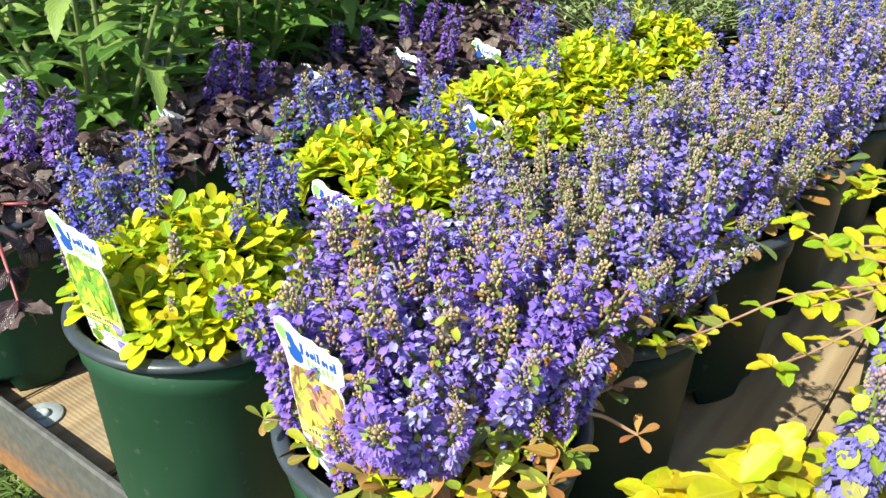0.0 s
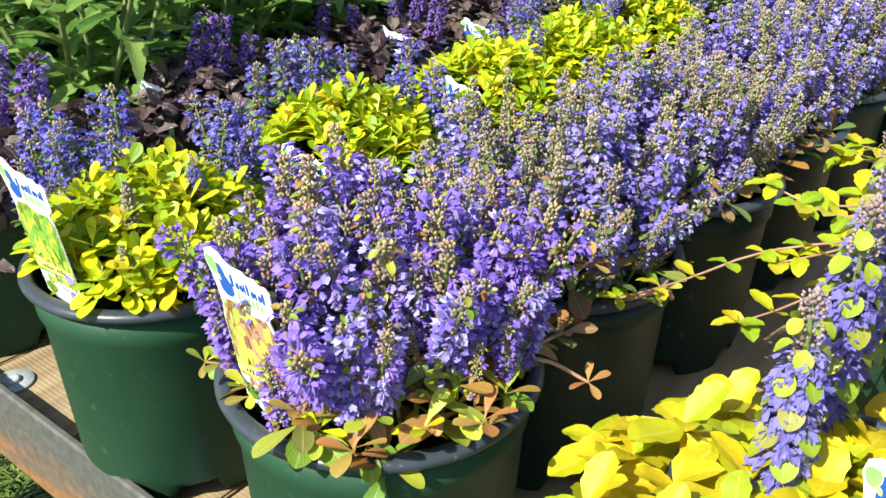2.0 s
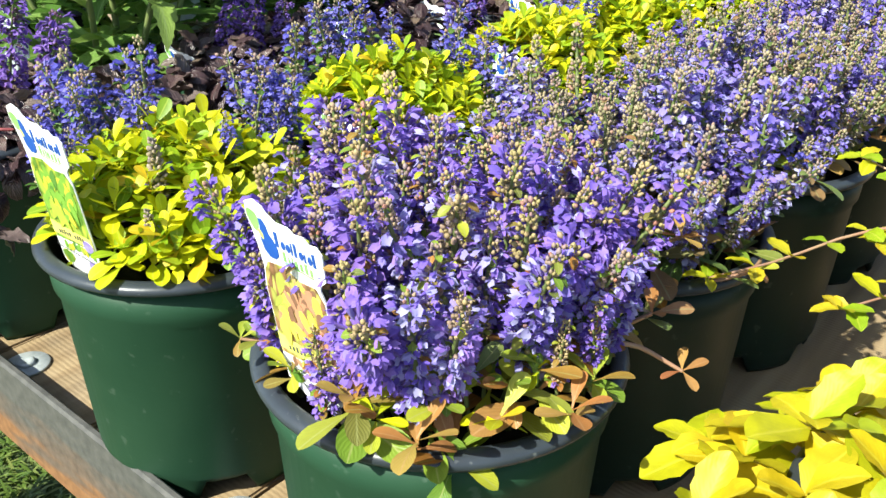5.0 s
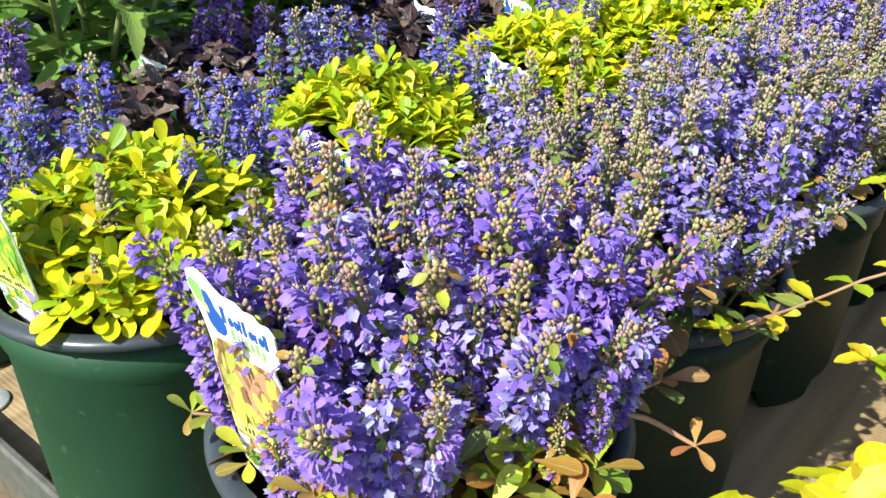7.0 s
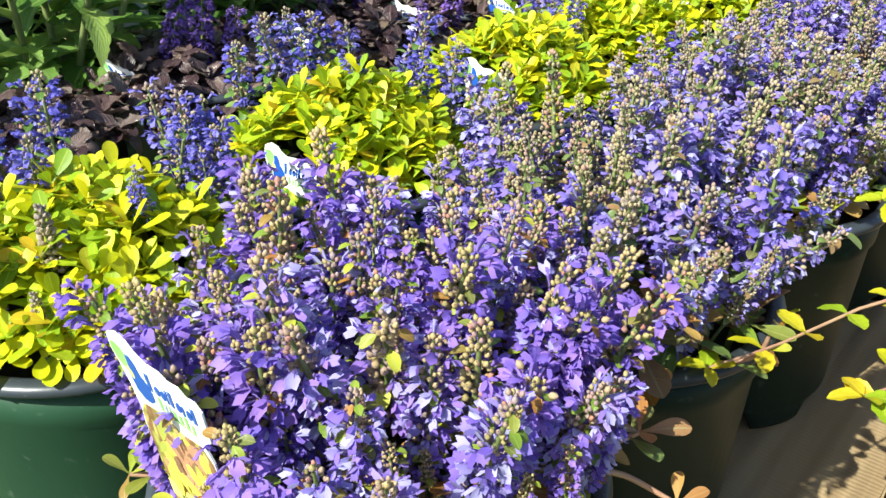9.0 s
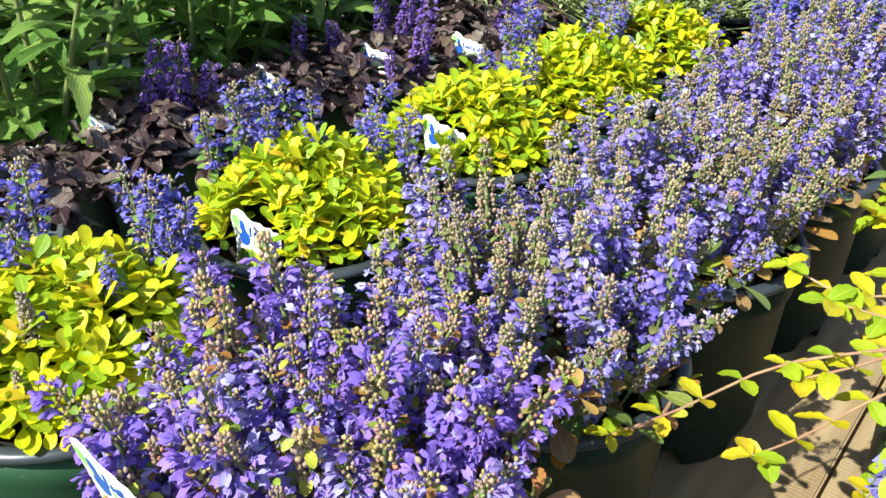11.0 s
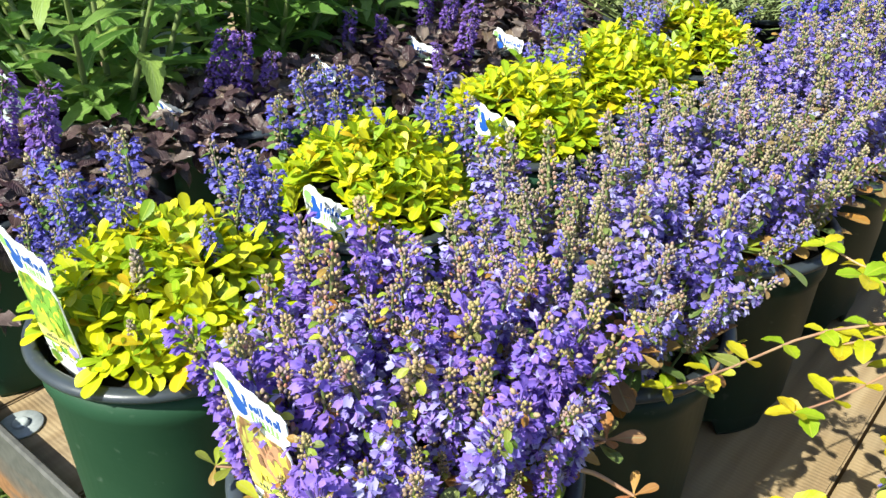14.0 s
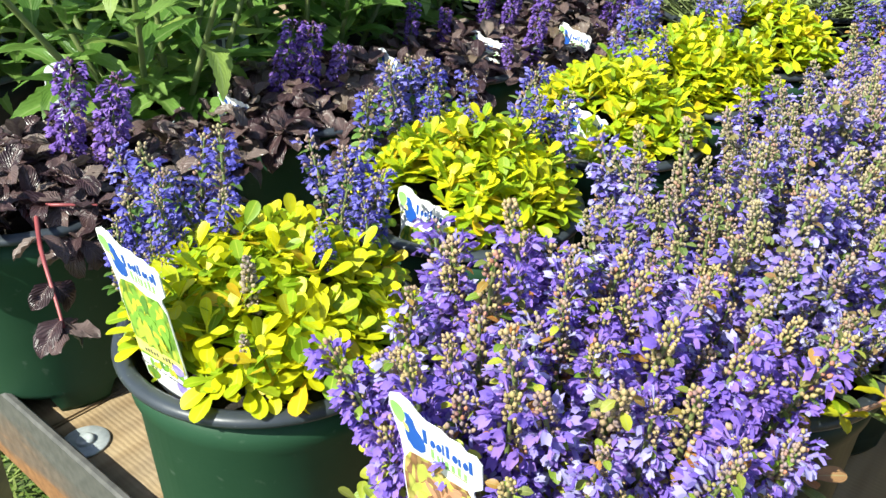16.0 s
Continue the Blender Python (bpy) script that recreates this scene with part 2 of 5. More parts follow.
PHOTO_GREEN = picture_mat("printed_green_leaves", [(0.0, (0.1, 0.22, 0.03)), (0.4, (0.2, 0.38, 0.05)), (0.7, (0.42, 0.5, 0.06)), (1.0, (0.6, 0.56, 0.06))])
PHOTO_BRONZE = picture_mat("printed_bronze_leaves", [(0.0, (0.22, 0.1, 0.06)), (0.3, (0.4, 0.2, 0.1)), (0.5, (0.38, 0.38, 0.08)), (0.75, (0.62, 0.56, 0.14)), (1.0, (0.48, 0.23, 0.14))])


def wood_mat():
    m, t, bsdf = nodes_of("weathered_board")
    tc = t.nodes.new("ShaderNodeTexCoord")
    ob = t.nodes.new("ShaderNodeObjectInfo")
    off = t.nodes.new("ShaderNodeVectorMath")
    off.operation = "MULTIPLY_ADD"
    off.inputs[1].default_value = (7, 3, 5)
    t.links.new(ob.outputs["Random"], off.inputs[0])
    t.links.new(tc.outputs["Object"], off.inputs[2])
    mp = node(t, "ShaderNodeMapping", Scale=(60.0, 5.0, 60.0))
    t.links.new(off.outputs[0], mp.inputs["Vector"])
    n1 = node(t, "ShaderNodeTexNoise", Scale=1.0, Detail=6.0, Distortion=0.6)
    t.links.new(mp.outputs[0], n1.inputs["Vector"])
    mp2 = node(t, "ShaderNodeMapping", Scale=(9.0, 0.9, 9.0))
    t.links.new(off.outputs[0], mp2.inputs["Vector"])
    w = node(t, "ShaderNodeTexWave", Scale=1.6, Distortion=5.0, Detail=2.0)
    t.links.new(mp2.outputs[0], w.inputs["Vector"])
    n3 = node(t, "ShaderNodeTexNoise", Scale=9.0, Detail=4.0)
    t.links.new(tc.outputs["Object"], n3.inputs["Vector"])
    col = ramp(t, n1.outputs["Fac"], [(0.25, (0.2, 0.135, 0.07)), (0.5, (0.31, 0.215, 0.115)), (0.75, (0.385, 0.285, 0.165))])
    col = mixed(t, "MULTIPLY", 0.4, col, ramp(t, w.outputs["Fac"], [(0.0, (0.55, 0.48, 0.42)), (0.6, (1, 1, 1))]))
    col = mixed(t, "MIX", ramp(t, n3.outputs["Fac"], [(0.5, (0, 0, 0)), (0.8, (0.6, 0.6, 0.6))]), col, (0.23, 0.2, 0.155))
    saw = node(t, "ShaderNodeTexWave", Scale=85.0, Distortion=2.5, Detail=3.0)
    saw.bands_direction = "Y"
    t.links.new(off.outputs[0], saw.inputs["Vector"])
    col = mixed(t, "MULTIPLY", 0.08, col, ramp(t, saw.outputs["Fac"], [(0.1, (0.55, 0.53, 0.5)), (0.6, (1, 1, 1))]))
    t.links.new(col, bsdf.inputs["Base Color"])
    bsdf.inputs["Roughness"].default_value = 0.8
    height = t.nodes.new("ShaderNodeMath")
    height.operation = "ADD"
    t.links.new(n1.outputs["Fac"], height.inputs[0])
    t.links.new(saw.outputs["Fac"], height.inputs[1])
    bumped(t, bsdf, height.outputs[0], 0.3, 0.0006)
    return m


def rail_mat():
    m, t, bsdf = nodes_of("rusting_painted_steel")
    tc = t.nodes.new("ShaderNodeTexCoord")
    sep = t.nodes.new("ShaderNodeSeparateXYZ")
    t.links.new(tc.outputs["Object"], sep.inputs[0])
    mp = node(t, "ShaderNodeMapping", Scale=(12.0, 60.0, 60.0))
    t.links.new(tc.outputs["Object"], mp.inputs["Vector"])
    n = node(t, "ShaderNodeTexNoise", Scale=1.0, Detail=5.0)
    t.links.new(mp.outputs[0], n.inputs["Vector"])
    n2 = node(t, "ShaderNodeTexNoise", Scale=120.0, Detail=4.0)
    t.links.new(tc.outputs["Object"], n2.inputs["Vector"])
    add = t.nodes.new("ShaderNodeMath")
    add.operation = "MULTIPLY_ADD"
    add.inputs[1].default_value = -11.0
    t.links.new(sep.outputs["Z"], add.inputs[0])
    t.links.new(n.outputs["Fac"], add.inputs[2])
    grey = ramp(t, n2.outputs["Fac"], [(0.3, (0.075, 0.073, 0.07)), (0.7, (0.125, 0.12, 0.112))])
    rust = ramp(t, n2.outputs["Fac"], [(0.3, (0.2, 0.085, 0.035)), (0.7, (0.36, 0.17, 0.07))])
    col = mixed(t, "MIX", ramp(t, add.outputs[0], [(0.52, (0, 0, 0)), (0.85, (0.3, 0.3, 0.3)), (1.2, (0.9, 0.9, 0.9))]), grey, rust)
    t.links.new(col, bsdf.inputs["Base Color"])
    bsdf.inputs["Roughness"].default_value, bsdf.inputs["Metallic"].default_value = 0.55, 0.25
    bumped(t, bsdf, n2.outputs["Fac"], 0.25, 0.0006)
    return m


WOOD, RAIL = wood_mat(), rail_mat()

# ---- geometry helpers: a shape is (points, quads, uv) ----


def lathe(profile, n=8, span=(0.0, 1.0)):
    k = len(profile)
    a = np.linspace(0, 2 * np.pi, n, endpoint=False)
    p = np.array(profile, float)
    v = np.stack([np.outer(p[:, 0], np.cos(a)), np.outer(p[:, 0], np.sin(a)), np.repeat(p[:, 1:2], n, 1)], -1).reshape(-1, 3)
    q = [(i * n + j, i * n + (j + 1) % n, (i + 1) * n + (j + 1) % n, (i + 1) * n + j) for i in range(k - 1) for j in range(n)]
    uv = np.stack([np.repeat(np.linspace(*span, k), n), np.tile(np.linspace(-1, 1, n), k)], -1)
    return v, np.array(q), uv


def blade(length, width, stations=5, across=2, form="spoon", fold=0.25, curl=0.3, crinkle=0.0, seed=0, thick_wave=0.0):
    """A leaf or petal along +Y with its face to +Z."""
    u = 1 - (1 - np.linspace(0, 1, stations)) ** (1.6 if stations > 4 else 1.0)
    if form == "spoon":
        w = np.interp(u, [0, 0.2, 0.42, 0.6, 0.74, 0.88, 0.96, 1], [0.13, 0.22, 0.6, 0.92, 1.0, 0.86, 0.56, 0.12])
    elif form == "lance":
        w = np.interp(u, [0, 0.15, 0.35, 0.6, 0.85, 1], [0.2, 0.55, 1.0, 0.9, 0.45, 0.03])
    elif form == "round":
        w = np.interp(u, [0, 0.08, 0.2, 0.38, 0.6, 0.8, 0.93, 1], [0.1, 0.25, 0.66, 0.95, 1.0, 0.8, 0.48, 0.1])
    elif form == "strap":
        w = np.interp(u, [0, 0.3, 0.8, 1], [0.8, 1.0, 0.7, 0.05])
    else:
        w = np.interp(u, [0, 0.35, 0.7, 0.9, 1], [0.28, 0.7, 1.0, 0.92, 0.6])
    s = np.linspace(-1, 1, across + 1)
    r = np.random.default_rng(seed)
    ang = curl * u
    step = np.diff(u, prepend=0.0)
    y = np.cumsum(np.cos(ang) * step) * length
    z = -np.cumsum(np.sin(ang) * step) * length
    x = np.outer(w, s) * width / 2
    zz = z[:, None] + np.abs(x) * fold
    yy = np.repeat(y[:, None], across + 1, 1)
    if crinkle:
        zz = zz + crinkle * r.normal(size=zz.shape) * w[:, None]
    if thick_wave:
        zz = zz + thick_wave * np.sin(u * 9 + r.random() * 6)[:, None] * np.abs(s)[None] * w[:, None]
        x = x * (1 + 0.06 * np.sin(u * 23)[:, None])
    v = np.stack([x, yy, zz], -1).reshape(-1, 3)
    c = across + 1
    q = [(i * c + j, i * c + j + 1, (i + 1) * c + j + 1, (i + 1) * c + j) for i in range(stations - 1) for j in range(across)]
    uv = np.stack([np.repeat(u, c), np.tile(s, stations)], -1)
    return v, np.array(q), uv


def rot(yaw=0.0, pitch=0.0, roll=0.0):
    """Turn about Y by roll, then up by pitch about X, then about Z by yaw (radians)."""
    c, s = np.cos, np.sin
    ry = np.array([[c(roll), 0, s(roll)], [0, 1, 0], [-s(roll), 0, c(roll)]])
    rx = np.array([[1, 0, 0], [0, c(pitch), -s(pitch)], [0, s(pitch), c(pitch)]])
    rz = np.array([[c(yaw), -s(yaw), 0], [s(yaw), c(yaw), 0], [0, 0, 1]])
    return rz @ rx @ ry


def put(shape, where=(0, 0, 0), turn=None, size=1.0):
    v = shape[0] * size
    if turn is not None:
        v = v @ turn.T
    return v + np.asarray(where, float), shape[1], shape[2]


def matrix(where, turn, size=1.0):
    m = np.eye(4)
    m[:3, :3], m[:3, 3] = turn * size, where
    return Matrix(m.tolist())


def mesh_from(name, shapes, materials, smooth=True):
    """shapes: list of (shape, material slot)."""
    vs, qs, uvs, mi, n = [], [], [], [], 0
    for (v, q, uv), slot in shapes:
        vs.append(v), qs.append(q + n), uvs.append(uv), mi.append(np.full(len(q), slot))
        n += len(v)
    v, q, uv, mi = np.concatenate(vs), np.concatenate(qs), np.concatenate(uvs), np.concatenate(mi)
    me = bpy.data.meshes.new(name)
    me.from_pydata(v.tolist(), [], q.tolist())
    me.uv_layers.new(name="UVMap").data.foreach_set("uv", uv[q.reshape(-1)].astype(np.float32).reshape(-1))
    for m in materials:
        me.materials.append(m)
    me.polygons.foreach_set("material_index", mi.astype(np.int32))
    me.polygons.foreach_set("use_smooth", np.full(len(q), smooth))
    me.update()
    return me


def piece(name, me, parent, m=None, label=""):
    """One mesh object under its thing or part."""
    ob = new(name, me)
    ob.parent = parent
    if m is not None:
        ob.matrix_basis = m
    return tagged(ob, label) if label else ob


def part(name, bm, material, parent, label="", m=None, smooth=False):
    me = bpy.data.meshes.new(name)
    bm.to_mesh(me)
    bm.free()
    me.materials.append(material)
    if smooth:
        me.polygons.foreach_set("use_smooth", np.full(len(me.polygons), True))
    return piece(name, me, parent, m, label)


def thing(name, where, label, category, group="", turn=0.0):
    ob = new(name)
    ob.empty_display_size = 0.02
    ob.matrix_basis = pose(*where, 0, 0, turn)
    return tagged(ob, label, category, group)


def box(x0, y0, z0, x1, y1, z1, bevel=0.0):
    bm = bmesh.new()
    bmesh.ops.create_cube(bm, size=1, matrix=Matrix.LocRotScale(((x0 + x1) / 2, (y0 + y1) / 2, (z0 + z1) / 2), None, (x1 - x0, y1 - y0, z1 - z0)))
    if bevel:
        bmesh.ops.bevel(bm, geom=bm.edges[:], offset=bevel, segments=2, affect="EDGES")
    return bm


def slab(outline, z0, z1):
    """A flat plate of that outline."""
    bm = bmesh.new()
    f = bm.faces.new([bm.verts.new((x, y, z0)) for x, y in outline])
    up = bmesh.ops.extrude_face_region(bm, geom=[f])
    bmesh.ops.translate(bm, verts=[g for g in up["geom"] if isinstance(g, bmesh.types.BMVert)], vec=(0, 0, z1 - z0))
    bmesh.ops.recalc_face_normals(bm, faces=bm.faces[:])
    return bm


def blob(cx, cy, rx, ry, n=14, wobble=0.0, turn=0.0):
    pts = []
    for i in range(n):
        a = 2 * math.pi * i / n
        k = 1 + wobble * math.sin(3 * a + 1)
        x, y = rx * k * math.cos(a), ry * k * math.sin(a)
        pts.append((cx + x * math.cos(turn) - y * math.sin(turn), cy + x * math.sin(turn) + y * math.cos(turn)))
    return pts


def tube_along(points, radii, n=6):
    """A tapered stem through points."""
    p = np.array(points, float)
    d = np.gradient(p, axis=0)
    d /= np.linalg.norm(d, axis=1)[:, None]
    ref = np.array([0.31, 0.2, 0.93]) if abs(d[0][2]) < 0.8 else np.array([1.0, 0.1, 0])
    e1 = np.cross(d, ref)
    e1 /= np.linalg.norm(e1, axis=1)[:, None]
    e2 = np.cross(d, e1)
    a = np.linspace(0, 2 * np.pi, n, endpoint=False)
    r = np.broadcast_to(np.asarray(radii, float), (len(p),))
    v = (p[:, None] + r[:, None, None] * (np.cos(a)[None, :, None] * e1[:, None] + np.sin(a)[None, :, None] * e2[:, None])).reshape(-1, 3)
    k = len(p)
    q = [(i * n + j, i * n + (j + 1) % n, (i + 1) * n + (j + 1) % n, (i + 1) * n + j) for i in range(k - 1) for j in range(n)]
    uv = np.stack([np.repeat(np.linspace(0, 1, k), n), np.tile(np.linspace(-1, 1, n), k)], -1)
    return v, np.array(q), uv


# ---- the setting: ground, bench, rail ----
RAIL_TURN = math.degrees(math.atan2(-0.6, 0.8))
C_RAIL = 0.2165


def bench_xy(s, c):
    """A place on the bench: s along the rail, c inwards across it."""
    return (0.8 * s + 0.6 * c, -0.6 * s + 0.8 * c)


ground_bm = bmesh.new()
bmesh.ops.create_grid(ground_bm, x_segments=40, y_segments=40, size=60)
ground = tagged(part("ground", ground_bm, GROUND, None, m=pose(0, 0, -0.74)), "uneven mown lawn below the bench", "ground", kind="structure")
tufts = []
blades = [blade(0.05, 0.006, 4, 1, "strap", 0.2, 0.9, seed=i) for i in range(4)]
for _ in range(9000):
    p = bench_xy(rng.uniform(-1.9, -0.7), rng.uniform(0.2, 0.85))
    tufts.append((put(blades[rng.integers(4)], (*p, -0.742), rot(rng.uniform(0, 6.3), rng.uniform(0.3, 1.3)), rng.uniform(0.5, 1.3)), 0))
tagged(new("grass", mesh_from("grass", tufts, [GRASS])), "short sunlit lawn grass beneath the bench edge", "grass", kind="stuff")

bench = thing("display_bench", (0, 0, 0), "weathered wooden plank display bench with a rusting steel edge rail", "bench")
BOARD = 0.133
for k in range(-10, 14):
    s0 = -0.34 + k * BOARD
    bm = box(s0 + 0.0012, 0, -0.036, s0 + BOARD - 0.0012, 3.0, 0, 0.0016)
    x, y = bench_xy(0, C_RAIL + 0.007)
    part("plank", bm, WOOD, bench, m=pose(x, y, rng.uniform(-0.0012, 0.0), 0, 0, RAIL_TURN), smooth=False)
x, y = bench_xy(0, C_RAIL)
rail_bm = bmesh.new()
RAIL_LOW = -0.06
prof = [(0, -0.034), (0.0, 0.0195), (0.0015, 0.022), (0.0045, 0.022), (0.006, 0.0205), (0.006, -0.038), (0.05, -0.038), (0.05, -0.044), (0.006, -0.044), (0.006, RAIL_LOW + 0.004), (0.003, RAIL_LOW), (0.0, RAIL_LOW + 0.002)]
rings = []
for s in np.linspace(-1.7, 1.8, 30):
    rings.append([rail_bm.verts.new((s, c, z)) for c, z in prof])
for a, b in zip(rings, rings[1:]):
    for i in range(len(prof)):
        j = (i + 1) % len(prof)
        rail_bm.faces.new((a[i], b[i], b[j], a[j]))
bmesh.ops.recalc_face_normals(rail_bm, faces=rail_bm.faces[:])
part("edge_rail", rail_bm, RAIL, bench, "grey steel angle rail with orange rust along its lower edge", pose(x, y, 0, 0, 0, RAIL_TURN))
for lx, ly in (bench_xy(-1.3, 0.35), bench_xy(1.2, 0.35), bench_xy(-1.3, 2.9), bench_xy(1.2, 2.9)):
    part("bench_leg", box(lx - 0.03, ly - 0.03, -0.745, lx + 0.03, ly + 0.03, -0.038, 0.003), WOOD, bench)


def washer(x, y):
    w = thing("washer_bolt", (x, y, 0), "large galvanised fender washer with a bolt head, fixed on the plank", "washer", "washers along the bench edge")
    piece("washer", mesh_from("washer", [(lathe([(0.0045, 0.0002), (0.0165, 0.0002), (0.0168, 0.0014), (0.0162, 0.0022), (0.0045, 0.0022)], 40), 0)], [STEEL]), w)
    piece("bolt_head", mesh_from("bolt_head", [(lathe([(0.0066, 0.0022), (0.0066, 0.0042), (0.005, 0.0052), (0.003, 0.0045), (0.0001, 0.0045)], 20), 0)], [STEEL]), w, label="dull recessed bolt head")


washer(-0.315, 0.535)
washer(-0.121, 0.394)

# ---- pots ----


def pot_meshes(r, h, taper, body_mat, rim_mat):
    n = 72
    rb = r * taper
    prof = [(rb * 0.3, 0.012), (rb - 0.006, 0.012), (rb - 0.0005, 0.0), (rb + 0.0008, 0.004), (rb + 0.002, 0.016), (rb + 0.0045, 0.02), (r - 0.0085, h - 0.03), (r - 0.006, h - 0.026), (r - 0.0052, h - 0.006),
            (r - 0.008, h - 0.008), (r - 0.011, h - 0.03), (rb - 0.002, 0.02), (rb * 0.3, 0.016)]
    v, q, uv = lathe(prof, n)
    ring = np.arange(n)
    notch = (ring % 12) < 5
    ribs = (ring % 2) * 0.0007
    for lvl, lift in ((2, 0.013), (3, 0.0105)):
        sel = lvl * n + ring[notch]
        v[sel, 2] += lift
    for lvl in (3, 4):
        a = np.arctan2(v[lvl * n + ring, 1], v[lvl * n + ring, 0])
        v[lvl * n + ring, 0] += ribs * np.cos(a)
        v[lvl * n + ring, 1] += ribs * np.sin(a)
    body = mesh_from("pot", [((v, q, uv), 0)], [body_mat])
    lip = [(r - 0.0062, h - 0.0075), (r - 0.003, h - 0.0066), (r - 0.0006, h - 0.0058), (r, h - 0.004), (r - 0.0006, h - 0.002), (r - 0.003, h - 0.0006), (r - 0.0065, h), (r - 0.0085, h - 0.001), (r - 0.0095, h - 0.004), (r - 0.012, h - 0.03)]
    rim = mesh_from("rim", [(lathe(lip, n), 0)], [rim_mat])
    sv, sq, suv = lathe([(0.001, h - 0.02), (r * 0.3, h - 0.017), (r * 0.6, h - 0.02), (r - 0.0105, h - 0.023)], 40)
    sv[:, 2] += np.random.default_rng(3).normal(size=len(sv)) * 0.0012
    soil = mesh_from("soil", [((sv, sq, suv), 0)], [SOIL])
    return body, rim, soil


POT_H, POT_R = 0.157, 0.0855
GREEN_POT = pot_meshes(POT_R, POT_H, 0.79, POT, RIM)
# Green pot with shade painted in, for the violet row behind the first pot.
SHADED_POT = pot_meshes(POT_R, POT_H, 0.79, POT_SHADED, RIM)
BLACK_POT = pot_meshes(POT_R, POT_H, 0.79, POT_DARK, RIM)


def squared(me):
    """Turn a round pot's mesh into a square one with rounded corners."""
    for v in me.vertices:
        d = math.hypot(v.co.x, v.co.y)
        if d > 1e-4:
            c, s = abs(v.co.x) / d, abs(v.co.y) / d
            k = 0.94 * (c ** 7 + s ** 7) ** (-1 / 7)
            v.co.x, v.co.y = v.co.x * k, v.co.y * k
    return me


GREY_POT = [squared(me) for me in pot_meshes(0.075, 0.15, 0.88, TRAY, TRAY)]


def potted(name, x, y, meshes, label, group, turn=0.0):
    p = thing(name, (x, y, 0), label, "potted plant", group)
    body = piece("pot", meshes[0], p, pose(0, 0, 0, 0, 0, turn))
    piece("rim", meshes[1], body, label="dark rolled plastic rim")
    piece("soil", meshes[2], p)
    return p


# ---- flower spikes ----


def floret(scale=1.0, seed=0):
    """A narrow tube with a spreading lower lip (a broad notched middle lobe, two side lobes) and a short upper lip, along +Y."""
    r = np.random.default_rng(seed)
    out = []
    tube = lathe([(0.0006, 0), (0.0013, 0.0045)], 3, (0.2, 0.6))
    out.append(put((tube[0][:, [0, 2, 1]], tube[1], tube[2]), size=scale))
    end = np.array([0, 0.004, 0]) * scale
    for yaw, pitch, ln, w, across, rows in ((0, -0.45, 0.0058, 0.0048, 2, 3), (0.9, -0.15, 0.0045, 0.0025, 1, 3), (-0.9, -0.15, 0.0045, 0.0025, 1, 3), (0.0, 0.75, 0.003, 0.002, 1, 2)):
        v, q, uv = blade(ln * r.uniform(0.85, 1.2), w * r.uniform(0.85, 1.15), rows, across, "lobe", 0.25, r.uniform(0.2, 1.0), 0.00035, seed=int(r.integers(9999)))
        if across == 2:
            v[-2, 1] -= 0.0017
        uv = np.stack([0.35 + 0.65 * uv[:, 0], uv[:, 1]], -1)
        out.append(put((v, q, uv), end, rot(yaw + r.normal() * 0.2, pitch + r.normal() * 0.25, r.normal() * 0.3), scale))
    n, vs, qs, us = 0, [], [], []
    for v, q, u in out:
        vs.append(v), qs.append(q + n), us.append(u)
        n += len(v)
    return np.concatenate(vs), np.concatenate(qs), np.concatenate(us)


FLORETS = [floret(1.0, i) for i in range(8)]
BUD_SHAPE = lathe([(0.0004, 0), (0.00125, 0.0009), (0.00115, 0.0022), (0.0002, 0.0031)], 5)
BUD_SHAPE = (BUD_SHAPE[0][:, [0, 2, 1]], BUD_SHAPE[1][:, ::-1], BUD_SHAPE[2])


